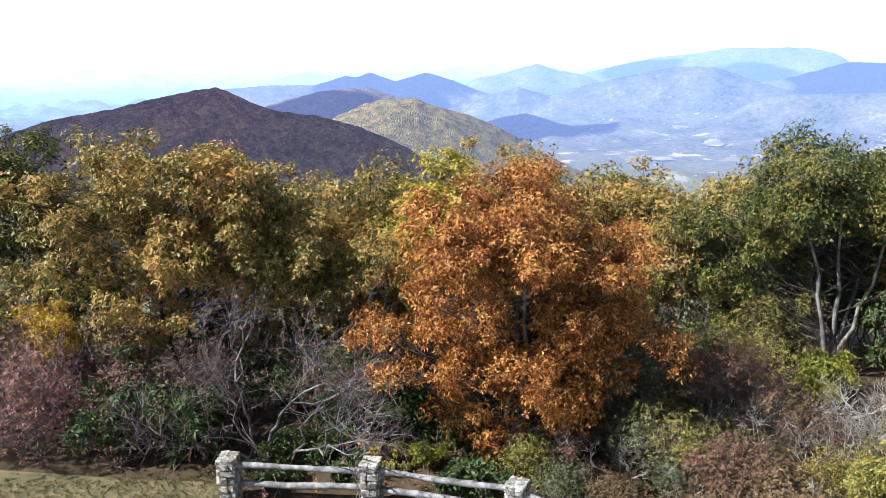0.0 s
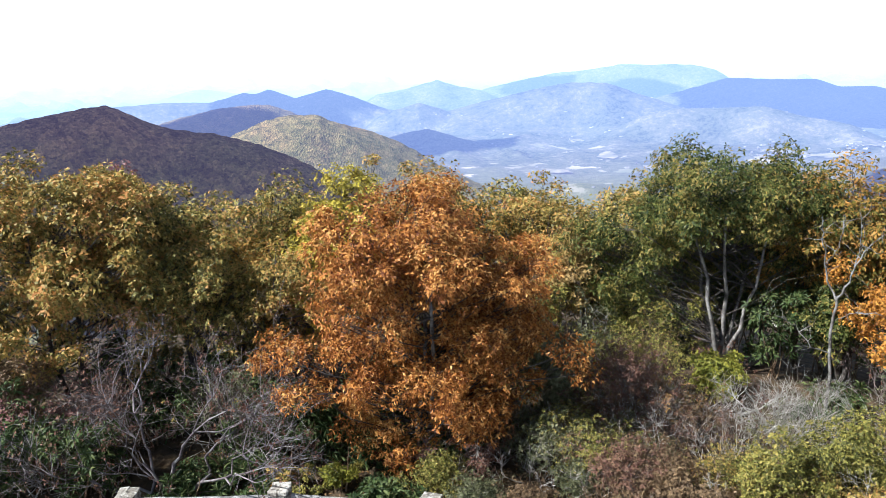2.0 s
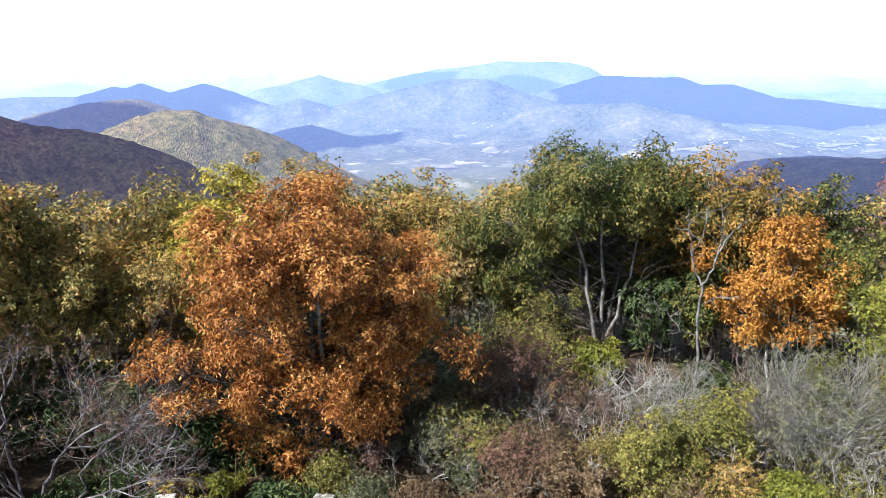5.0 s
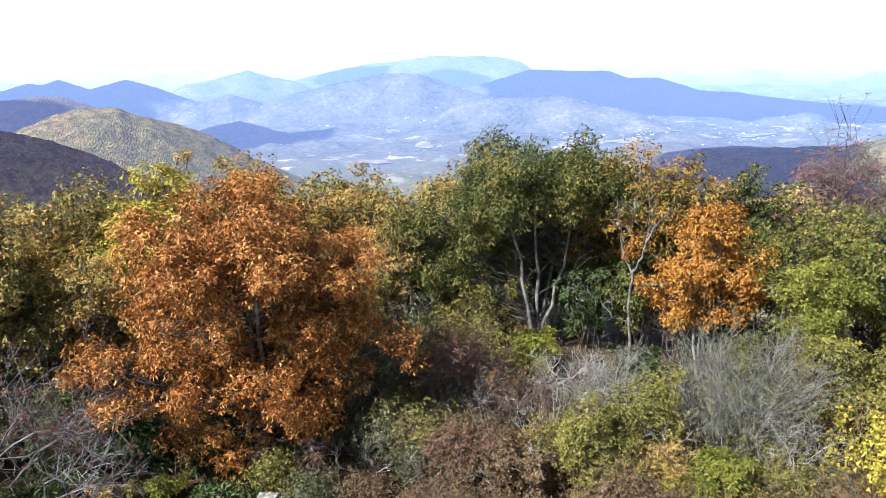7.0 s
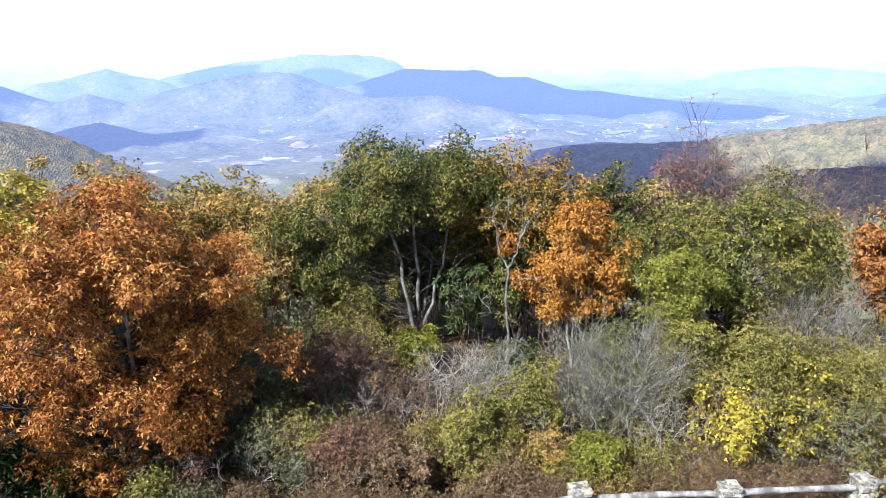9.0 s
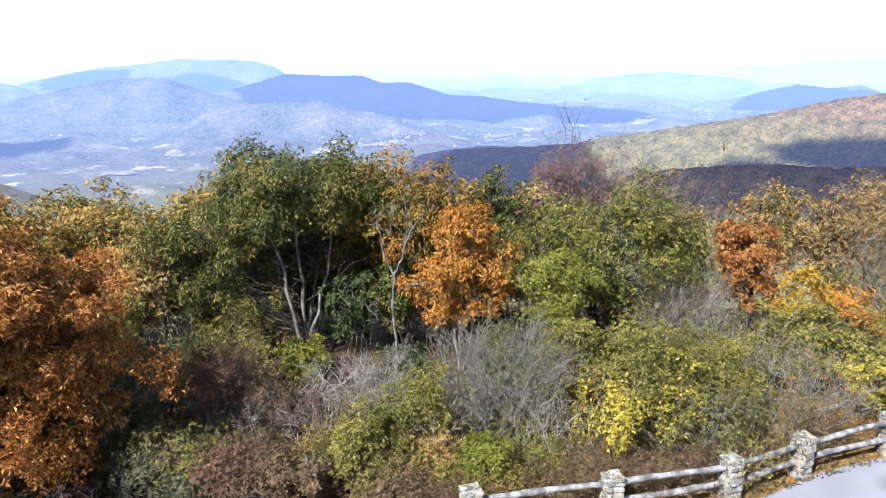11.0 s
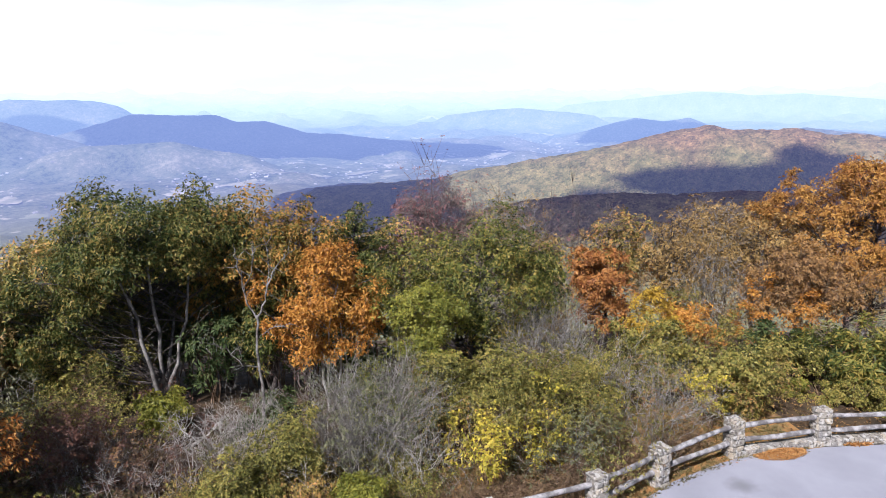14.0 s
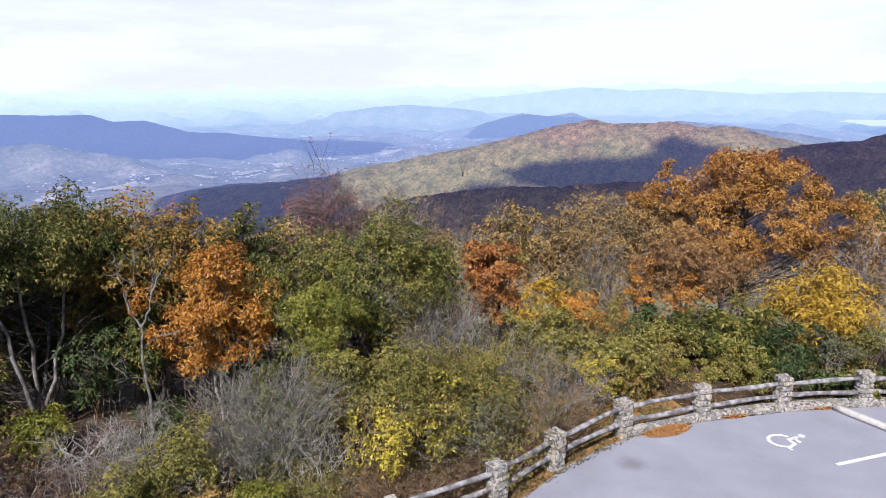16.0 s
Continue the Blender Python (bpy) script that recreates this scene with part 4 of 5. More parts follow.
tree("gold_sapling", "golden-yellow sapling among olive shrubs", "tree", 73.8, 22, 3.1, 0.6, 1.05, GOLD, TWIG_BROWN, 3, 0.03, seed=19, clumps=46, size=0.13)
tree("tan_tree", "half-bare tree with small tan leaves", "tree", 77.4, 28, 5.1, 0.8, 2.5, TAN, TWIG_GREY, 5, 0.04, seed=20, clumps=150, rosettes=16, size=0.115, twigs=6)
tree("orange_maple", "broad orange and red maple", "tree", 87.0, 30, 6.0, 1.4, 4.0, MAPLE, BARK_DARK, 3, seed=21, clumps=250, rosettes=28, size=0.15, puff=0.2, fine=1.5,
     lobes=[(-2.6, 4.1, 1.5, 1.0), (-1.0, 5.0, 1.5, 1.0), (0.4, 5.1, 1.6, 1.1), (1.6, 4.8, 1.5, 1.1), (3.1, 4.0, 1.5, 1.1), (-1.6, 3.0, 1.9, 1.2), (1.0, 3.2, 2.0, 1.3), (3.4, 2.6, 1.5, 1.0)])
tree("red_maple", "red-topped maple above the orange one", "tree", 88.2, 32, 6.4, 4.0, 2.2, RED, BARK_DARK, 2, seed=22, clumps=46, rosettes=30)
tree("brown_tree", "brown-leaved tree thin of leaf", "tree", 84.0, 26.5, 3.9, 0.4, 2.5, BROWN, TWIG_BROWN, 4, 0.035, seed=23, clumps=120, rosettes=20, size=0.12, twigs=5)
tree("yellow_tree", "bright golden-yellow small tree", "tree", 94.6, 26.0, 3.3, -0.4, 2.2, GOLD, TWIG_BROWN, 4, 0.035, seed=24, clumps=110, rosettes=28, size=0.135)
tree("oak_tree", "olive tree behind the yellow one", "tree", 96, 33, 4.6, 1.6, 2.0, OLIVE, BARK_DARK, seed=25, clumps=50)
# the closed canopy between the single trees
CANOPY = [(-20.5, 20.4, 6.2, 1.0, 1.7, OLIVE, "olive-green oak in the closed canopy"), (-10.6, 20.6, 6.3, 1.6, 1.6, GOLD_OLIVE, "yellowing oak in the closed canopy"),
          (-5.6, 20.6, 5.6, 1.0, 1.7, OLIVE, "olive-green oak in the closed canopy"), (-1.4, 18.6, 5.0, 0.6, 1.5, BRONZE, "bronze-leaved oak in the closed canopy"),
          (1.2, 20.8, 5.5, 1.0, 1.6, OLIVE, "olive-green oak in the closed canopy"), (4.0, 18.6, 5.0, 1.0, 1.35, LIME, "yellow-green oak in the closed canopy"),
          (8.6, 20.5, 6.1, 1.2, 1.5, GOLD_OLIVE, "yellowing oak in the closed canopy"), (17.8, 21.5, 5.1, 0.8, 1.5, BRONZE, "bronze-leaved oak in the closed canopy"),
          (22.8, 21.6, 4.9, 0.8, 1.6, GOLD_OLIVE, "yellowing oak in the closed canopy"), (28.0, 22.5, 5.0, 0.4, 1.7, OLIVE, "olive-green oak in the closed canopy"),
          (35.4, 23.6, 4.6, 0.0, 2.0, GREEN, "shaded green oak in the closed canopy"), (40.6, 21.9, 5.9, 1.4, 1.6, BRONZE, "bronze-leaved oak in the closed canopy"),
          (46.6, 21.8, 5.9, 1.4, 1.6, BRONZE, "bronze-leaved oak in the closed canopy"), (50.3, 22.4, 5.6, 0.6, 1.5, GREEN, "shaded green oak in the closed canopy"),
          (74.5, 27.0, 4.5, 0.8, 1.8, TAN, "thin tan-leaved tree in the closed canopy"), (81.0, 28.0, 4.5, 0.8, 1.9, TAN, "thin tan-leaved tree in the closed canopy")]
for k, (az, d, top, low, r, mat, label) in enumerate(CANOPY):
    tree("oak_tree", label, "tree", az, d, top, low, r, mat, TWIG_GREY if mat is TAN else BARK_DARK, 2, seed=140 + k, clumps=62, rosettes=11 if mat is TAN else 24, twigs=6 if mat is TAN else 2, size=0.135, inner=0.5)
# woods down the slope behind, tops only
SLOPE = [(-29, 25, 6.9, 2.6, GREEN), (-18, 24, 6.6, 2.4, OLIVE), (-5.0, 22.5, 5.7, 2.2, GOLD_OLIVE), (2.5, 22.5, 5.5, 2.1, OLIVE),
         (17, 25, 5.0, 2.2, OLIVE), (29.5, 26, 5.0, 2.4, OLIVE), (39, 25, 6.0, 2.3, GREEN), (49.5, 24, 5.2, 2.2, GREEN),
         (53.5, 25, 4.6, 2.2, OLIVE), (64.5, 26, 3.9, 2.2, TAN), (81.5, 31, 4.8, 2.6, TAN), (99, 30, 4.5, 2.5, BROWN), (-11, 23, 6.3, 2.2, GOLD_OLIVE), (21.5, 26, 4.7, 2.2, GOLD_OLIVE)]
for k, (az, d, top, r, mat) in enumerate(SLOPE):
    tree("oak_tree", "crown of a tree on the slope behind", "tree", az, d, top, top - 4.6, r, mat, BARK_DARK, seed=40 + k, clumps=52, rosettes=20, size=0.175)

# bare and nearly bare trees
shrub("bare_maple", "bare reddish tree with a few last red leaves", 58.3, 26, 6.3, 2.8, TWIG_PURPLE, PINK, 12, (1, 3, 4, 4), 0.045, 0.5, size=0.11, seed=1, fine=0.008, category="tree", group="trees on the bank")
shrub("bare_maple", "bare grey tree with fine upright twigs", 63.2, 27, 6.1, 2.3, TWIG_PURPLE, None, 14, (1, 3, 4, 4), 0.04, seed=2, fine=0.008, category="tree", group="trees on the bank")
shrub("dogwood", "low spreading grey dogwood with sparse maroon leaves", -8.8, 14.7, 4.2, 2.0, DOGWOOD, MAROON, 6, (1, 3, 4, 4, 4), 0.045, 0.4, size=0.08, spread=0.35, seed=4, category="tree", group="trees on the bank")
shrub("bare_sapling", "thin bare sapling among the oaks", -1.2, 17, 4.4, 1.0, TWIG_PURPLE, OLIVE, 6, (1, 3, 3, 3), 0.02, 0.3, seed=5, category="tree", group="trees on the bank")
shrub("bare_sapling", "grey bare sapling with a fan of twigs", 79, 26, 3.8, 1.4, TWIG_GREY, TAN, 14, (1, 3, 4, 3), 0.025, 0.5, fine=0.007, seed=6, category="tree", group="trees on the bank")
shrub("bare_tree", "grey leafless tree at the wood's edge", 97, 27, 4.2, 1.8, TWIG_GREY, TAN, 12, (1, 3, 4, 3), 0.03, 0.3, fine=0.007, seed=7, category="tree", group="trees on the bank")

tree("bare_maple", "half-bare maple with a haze of pinkish twigs", "tree", 57.0, 26, 5.9, 2.4, 2.4, PINK, TWIG_PURPLE, 5, 0.035, 120, 6, 4, 0.085, 0.5, twigs=10, seed=66)
tree("bare_maple", "half-bare greyish maple on the slope", "tree", 62.5, 26.5, 5.4, 2.0, 2.0, TAN, TWIG_GREY, 5, 0.035, 90, 9, 4, 0.08, 0.5, twigs=9, seed=67)
tree("bare_maple", "half-bare maple with rusty last leaves", "tree", 54.6, 26.5, 5.2, 2.2, 1.9, PINK, TWIG_PURPLE, 5, 0.035, 90, 9, 4, 0.09, 0.5, twigs=9, seed=73)


def snag(az, d):
    """A dead pale tree: a slim stem that forks into bare crooked limbs."""
    rng = np.random.default_rng(77)
    x, y = polar(az, d)
    across = np.array([math.cos(radians(az)), -math.sin(radians(az)), 0])
    away = np.array([math.sin(radians(az)), math.cos(radians(az)), 0])
    foot = np.array([x, y, float(bank(np.float64(x), np.float64(y))) - 0.1])
    limbs = (("trunk", ((0, 0, 0), (0.03, 0.05, 1.3), (-0.06, 0.02, 2.4), (-0.02, 0, 3.3)), 0.065, 0.042),
             ("limb", ((-0.03, 0, 3.2), (-0.28, 0.1, 3.75), (-0.36, 0.15, 4.3), (-0.52, 0.12, 4.85)), 0.036, 0.012),
             ("limb", ((-0.02, 0, 3.25), (0.20, -0.1, 3.7), (0.27, -0.12, 4.1), (0.55, -0.05, 4.6), (1.0, 0.05, 4.95)), 0.038, 0.012),
             ("limb", ((0.26, -0.12, 4.05), (0.34, 0.05, 4.5), (0.30, 0.15, 5.1)), 0.022, 0.008),
             ("limb", ((-0.32, 0.13, 4.0), (-0.10, 0.2, 4.4), (-0.05, 0.3, 4.9)), 0.018, 0.007),
             ("limb", ((-0.05, 0.02, 1.9), (-0.45, -0.3, 2.1), (-0.8, -0.4, 2.6), (-1.15, -0.35, 2.75)), 0.026, 0.008),
             ("limb", ((0.0, 0.02, 2.7), (0.3, -0.2, 3.0), (0.75, -0.3, 3.1)), 0.018, 0.007))
    thing = tagged(new("dead_tree"), "dead pale tree with forked bare limbs", "tree", "trees on the bank")
    for name, line, r0, r1 in limbs:
        soup = Soup()
        pts = np.array([foot + across * u + away * v + np.array([0, 0, w]) for u, v, w in line])
        s = np.linspace(0, len(pts) - 1, 13)
        p = np.stack([np.interp(s, np.arange(len(pts)), pts[:, i]) for i in range(3)], 1)
        p[1:-1] += rng.normal(size=(11, 3)) * 0.018
        tubes(soup, p[None], np.linspace(r0, r1, 13)[None] * 0.72, 6)
        if name == "limb":
            n = 9
            a = p[rng.integers(4, 13, n)]
            b = a + unit(rng.normal(size=(n, 3)) + np.array([[0, 0, 0.5]]) + 0.6 * unit(p[-1:] - p[:1])) * rng.uniform(0.2, 0.55, (n, 1))
            tubes(soup, paths(rng, a, b, 4, 0.2, 0.06), taper(n, 4, 0.011, 0.005), 3)
        part(name, soup, BARK_GREY, thing)
    return thing


snag(42.8, 18.6)

# undergrowth
shrub("pink_shrub", "tall dusky pink shrub at the lawn's edge", -25.2, 17.9, 2.9, 1.7, TWIG_PURPLE, PINK, 26, (1, 3, 4, 3), 0.02, 0.95, size=0.10, seed=10)
bush("yellow_shrub", "yellow-leaved shrub among pink ones", -23.2, 18.6, 3.2, 1.5, 1.1, GOLD, seed=11)
bush("rhododendron", "dark rhododendron with long glossy leaves", -19.6, 16.7, 1.75, 0.0, 1.2, DEEP, clumps=30, per=7, size=0.17, aspect=0.28, rosettes=16, seed=12)
bush("rhododendron", "dark rhododendron at the lawn's edge", -14.8, 15.7, 1.9, 0.0, 1.15, DEEP, clumps=30, per=7, size=0.17, aspect=0.28, rosettes=16, seed=13)
bush("brown_shrub", "brown and green shrub over the rhododendrons", -18.0, 17.6, 2.8, 1.2, 1.2, WITHERED, seed=14, clumps=30, rosettes=30)
shrub("bare_shrub", "grey bare shrub beside the yellow one", -21.0, 18.0, 3.1, 0.7, TWIG_GREY, None, 14, (1, 3, 4, 2), 0.012, seed=15)
shrub("maroon_shrub", "purplish twiggy shrub in the oak's shade", -12.3, 16.0, 2.9, 1.2, TWIG_PURPLE, MAROON, 16, (1, 3, 4, 3), 0.014, 0.9, size=0.07, seed=16)
bush("sage_shrub", "grey-green twiggy shrub by the fence", -2.6, 16.0, 2.4, 0.1, 1.1, SAGE, TWIG_GREY, seed=17, clumps=22, rosettes=18)
shrub("bare_shrub", "leafless grey shrub by the fence", -4.0, 15.2, 2.8, 1.0, TWIG_PURPLE, MAROON, 12, (1, 3, 4, 3), 0.015, 0.3, seed=18)
bush("rhododendron", "dark rhododendron in the shade of the oak", 4.0, 15.8, 1.6, 0.0, 1.2, DEEP, clumps=26, per=7, size=0.17, aspect=0.28, rosettes=16, seed=19)
bush("low_shrub", "low green shrub behind the rails", 4.5, 13.9, 0.75, 0.05, 0.6, FRESH, seed=20, clumps=16, rosettes=24)
bush("low_shrub", "low olive shrub behind the rails", 0.2, 14.1, 0.6, 0.05, 0.7, OLIVE, seed=21, clumps=16, rosettes=24)
bush("brown_shrub", "sparse brown shrub beside the rust-coloured oak", 17.2, 15.3, 1.5, -0.1, 1.0, WITHERED, seed=22, clumps=24, rosettes=18)
bush("sage_shrub", "tall grey-green shrub with dusty leaves", 22.5, 16.2, 2.5, 0.1, 1.2, SAGE, TWIG_GREY, seed=23, clumps=44)
shrub("maroon_shrub", "maroon shrub with fine twigs", 28.0, 16.0, 2.4, 1.1, TWIG_PURPLE, MAROON, 18, (1, 3, 4, 3), 0.014, 2, size=0.075, seed=24)
shrub("olive_shrub", "olive and brown twiggy shrub by the fence", 25.0, 14.4, 1.5, 1.0, TWIG_BROWN, SHRUB, 20, (1, 3, 4, 3), 0.014, 2, size=0.07, seed=25)
shrub("bare_shrub", "tangle of pale bare branches", 32.5, 16.2, 1.9, 1.3, TWIG_GREY, BROWN, 16, (1, 3, 4, 3), 0.018, 0.2, seed=26)
shrub("brown_shrub", "dry reddish brown shrub by the fence", 29.5, 13.8, 1.4, 1.0, TWIG_BROWN, WITHERED, 20, (1, 3, 4, 3), 0.012, 2, size=0.07, seed=27)
bush("green_shrub", "bright green low shrub at the green oak's foot", 35.0, 18.9, 1.4, 0.0, 1.0, FRESH, seed=28, clumps=30, size=0.12)
shrub("fallen_branch", "bleached fallen branches at the wood's edge", 38.5, 17.6, 1.5, 1.9, BARK_PALE, None, 7, (1, 3, 3, 3), 0.04, spread=0.45, seed=29, squash=0.5)
shrub("bare_shrub", "grey brushwood before the pale stems", 41.5, 17.4, 1.8, 1.2, TWIG_GREY, None, 18, (1, 3, 4, 3), 0.014, seed=30)
bush("olive_shrub", "yellow-green shrub by the fence", 40.5, 13.6, 2.0, 0.0, 1.1, SHRUB, seed=31, clumps=46, size=0.08)
bush("olive_shrub", "olive shrub before the grey bush", 45.0, 14.6, 2.4, 0.3, 1.1, SHRUB, seed=32, clumps=46, size=0.08)
shrub("grey_shrub", "large grey leafless shrub before the oaks", 51.2, 15.4, 3.1, 1.6, TWIG_GREY, SAGE, 30, (1, 4, 4, 3), 0.022, 0.8, size=0.06, seed=33, spread=0.26)
shrub("grey_shrub", "grey leafless shrub with fine arching twigs", 53.6, 15.9, 2.9, 1.5, TWIG_GREY, SAGE, 24, (1, 4, 4, 3), 0.018, 0.8, size=0.06, seed=133, spread=0.34)
bush("green_shrub", "low green shrub under the grey one", 50.5, 13.4, 1.3, 0.0, 0.9, FRESH, seed=34, clumps=30, per=6, size=0.12, aspect=0.35)
bush("brown_shrub", "dry brown undergrowth by the fence", 35.0, 13.2, 1.2, 0.0, 1.1, WITHERED, seed=35, clumps=30, rosettes=20)
bush("olive_shrub", "rounded olive shrub behind yellow leaves", 63.5, 16.6, 3.0, 0.6, 1.5, SHRUB, seed=36, clumps=60, size=0.09)
bush("olive_shrub", "tall olive shrub before the oak", 58.0, 16.4, 2.9, 0.6, 1.1, SHRUB, seed=37, clumps=46, size=0.09)
shrub("grey_shrub", "grey leafless thicket below the oak", 66.0, 19.5, 3.7, 1.7, TWIG_GREY, None, 30, (1, 4, 4, 3), 0.02, seed=38, spread=0.26)
bush("yellow_vine", "broad yellow leaves over a low shrub", 61.3, 14.7, 2.2, 0.2, 1.3, YELLOW, per=4, size=0.12, aspect=0.62, rosettes=8, clumps=34, seed=39)
bush("yellow_vine", "broad yellow-green leaves over a shrub", 66.0, 15.8, 2.5, 0.4, 1.2, YELLOW, per=4, size=0.12, aspect=0.62, rosettes=8, clumps=34, seed=40)
bush("olive_shrub", "dense olive shrub behind the fence", 68.5, 17.0, 2.9, 0.4, 1.3, SHRUB, seed=41, clumps=46, size=0.09)
shrub("bare_shrub", "tangle of thin bare brown twigs", 74.5, 17.8, 2.3, 1.1, TWIG_GREY, BROWN, 24, (1, 3, 4, 3), 0.014, 0.15, seed=42)
shrub("dry_brush", "dry brown brush behind the fence", 64.0, 13.9, 0.9, 1.1, TWIG_BROWN, WITHERED, 36, (1, 3, 3, 2), 0.008, 0.5, size=0.06, seed=43)
shrub("dry_brush", "dry brown brush along the fence", 57.0, 13.3, 0.9, 1.1, TWIG_BROWN, WITHERED, 36, (1, 3, 3, 2), 0.008, 0.4, size=0.06, seed=44)
shrub("dry_brush", "dry twigs along the fence", 69.5, 15.2, 0.9, 1.0, TWIG_BROWN, WITHERED, 36, (1, 3, 3, 2), 0.008, 0.4, size=0.06, seed=45)
bush("olive_shrub", "olive shrub with yellow leaves behind the fence", 79.5, 20.2, 2.2, 0.1, 1.4, SHRUB, seed=46, clumps=46, size=0.10)
bush("yellow_vine", "yellow leaves climbing a shrub", 78.5, 19.4, 1.7, 0.5, 0.8, YELLOW, per=4, size=0.10, aspect=0.62, rosettes=12, clumps=18, seed=47)
bush("rhododendron", "green laurel thicket behind the stone kerb", 88.5, 24.2, 2.0, -0.2, 2.1, OLIVE_GREEN, clumps=60, per=7, size=0.19, aspect=0.28, rosettes=22, seed=48, fine=1.0)
bush("olive_shrub", "olive shrub beside the rhododendron", 83.0, 23.0, 1.7, -0.2, 1.5, SHRUB, seed=49, clumps=46)
bush("olive_shrub", "mixed green shrub behind the fence", 73.5, 20.5, 2.7, 0.3, 1.4, SHRUB, seed=50, clumps=46)
bush("orange_shrub", "orange and gold shrub among olive ones", 77.0, 23.5, 2.4, 0.2, 1.5, ORANGE, seed=51, clumps=40, rosettes=30)


for k, (az, d) in enumerate(((52.5, 13.1), (60.5, 13.4), (66.5, 14.4), (72.5, 16.2), (76.5, 17.6), (47.5, 12.8), (42.5, 12.6), (26.0, 12.2), (30.0, 11.7), (34.0, 11.5), (38.0, 11.6), (40.5, 11.9), (45.0, 12.3), (50.0, 12.8), (55.0, 13.2), (58.5, 13.6), (63.2, 14.0), (69.5, 14.9))):
    shrub("dry_brush", "dry brown brush behind the log fence", az, d, 0.85, 1.0, TWIG_BROWN, WITHERED, 40, (1, 3, 3, 2), 0.008, 0.6, size=0.06, seed=90 + k)

# pale branches and upright dead stems out of the thicket, with sunlight put into their colour
for k, (az, d, top, r, squash) in enumerate(((14.5, 14.2, 1.3, 0.8, 1.0), (18.0, 15.6, 2.0, 0.9, 1.0), (20.5, 13.7, 1.2, 1.0, 0.6), (23.5, 14.8, 1.6, 0.9, 0.8), (26.5, 13.6, 1.3, 0.9, 0.7),
                                             (27.5, 15.8, 2.2, 0.8, 1.0), (30.5, 14.6, 1.7, 1.1, 0.7), (33.5, 13.5, 1.3, 1.0, 0.6), (34.5, 16.6, 1.9, 1.2, 0.6), (37.0, 14.8, 1.8, 0.9, 0.9),
                                             (39.8, 16.2, 1.9, 1.1, 0.7), (43.0, 15.2, 2.1, 0.9, 0.9), (47.5, 14.2, 1.8, 0.8, 1.0), (55.5, 14.6, 2.1, 0.9, 1.0), (64.8, 18.2, 3.2, 0.9, 1.0),
                                             (68.4, 18.6, 3.2, 1.0, 1.0), (-3.2, 15.4, 2.4, 0.9, 1.0), (-18.5, 16.4, 1.6, 0.9, 0.6), (72.2, 19.2, 2.7, 0.9, 1.0))):
    shrub("dead_brush", "dead branches painted sunlit-pale sticking out of the thicket", az, d, top, r, TWIG_PALE, None, 6, (1, 3, 3, 3), 0.017, spread=0.36, seed=200 + k, squash=squash)

# the thicket between fence and trees, and dark filler bushes added for the shade below the crowns
def thicket(first, last, d0, d1, step, tops, kinds, seed, density=1.0):
    rng = random.Random(seed)
    az = first
    while az < last:
        d = rng.uniform(d0, d1)
        top = rng.uniform(*tops)
        name, label, leaves, twig, size, aspect, rosettes, bare = rng.choice(kinds)
        key = int(az * 10) + seed * 1000 + 5000
        if bare:
            shrub(name, label, az, d, top, rng.uniform(0.7, 1.1), twig, leaves, 12, (1, 3, 4, 3), 0.014, rosettes if rosettes else 0.35, size=size, seed=key)
        else:
            bush(name, label, az, d, top, -0.2, rng.uniform(0.9, 1.35), leaves, twig, int(26 * density), rosettes, 4, size * 1.1, aspect, seed=key)
        az += math.degrees(step * rng.uniform(0.8, 1.2) / d)


K_OLIVE = ("olive_shrub", "olive-green shrub in the thicket", SHRUB, TWIG_BROWN, 0.07, 0.55, 32, False)
K_OLIVE_TWIGGY = ("olive_shrub", "olive-green shrub in the thicket", SHRUB, TWIG_BROWN, 0.07, 0.55, 3, True)
K_GOLD = ("olive_shrub", "yellowing olive shrub in the thicket", SHRUB, TWIG_BROWN, 0.07, 0.55, 30, False)
K_GOLD_TWIGGY = ("olive_shrub", "yellowing olive shrub in the thicket", GOLD_OLIVE, TWIG_BROWN, 0.06, 0.55, 3, True)
K_SAGE = ("sage_shrub", "dusty grey-green shrub in the thicket", SAGE, TWIG_GREY, 0.08, 0.5, 20, False)
K_SAGE_TWIGGY = ("sage_shrub", "dusty grey-green shrub in the thicket", SAGE, TWIG_GREY, 0.08, 0.5, 2, True)
K_MAROON_TWIGGY = ("maroon_shrub", "maroon-leaved shrub in the thicket", MAROON, TWIG_PURPLE, 0.08, 0.5, 2, True)
K_BROWN = ("brown_shrub", "brown withered shrub in the thicket", WITHERED, TWIG_BROWN, 0.08, 0.5, 18, False)
K_BROWN_TWIGGY = ("brown_shrub", "brown withered shrub in the thicket", WITHERED, TWIG_BROWN, 0.08, 0.5, 2, True)
K_BARE = ("bare_shrub", "grey bare shrub in the thicket", SAGE, TWIG_GREY, 0.06, 0.5, 0, True)
K_TWIG = ("bare_shrub", "purplish bare shrub in the thicket", MAROON, TWIG_PURPLE, 0.07, 0.5, 0, True)
# dark-leaved filler, put under the green oak to imitate its black shade
K_DEEP = ("rhododendron", "dark filler rhododendron in the wood's shade", DEEP, TWIG_BROWN, 0.15, 0.3, 16, False)
K_GREEN = ("green_shrub", "green shrub in the thicket", FRESH, TWIG_BROWN, 0.09, 0.5, 24, False)
K_PINK = ("pink_shrub", "dusky pink shrub at the lawn's edge", PINK, TWIG_PURPLE, 0.09, 0.45, 2, True)
K_TAN = ("tan_shrub", "half-bare shrub with small tan leaves", TAN, TWIG_GREY, 0.09, 0.5, 18, False)
K_RUST = ("orange_shrub", "orange-brown shrub in the thicket", ORANGE, TWIG_BROWN, 0.10, 0.5, 20, False)
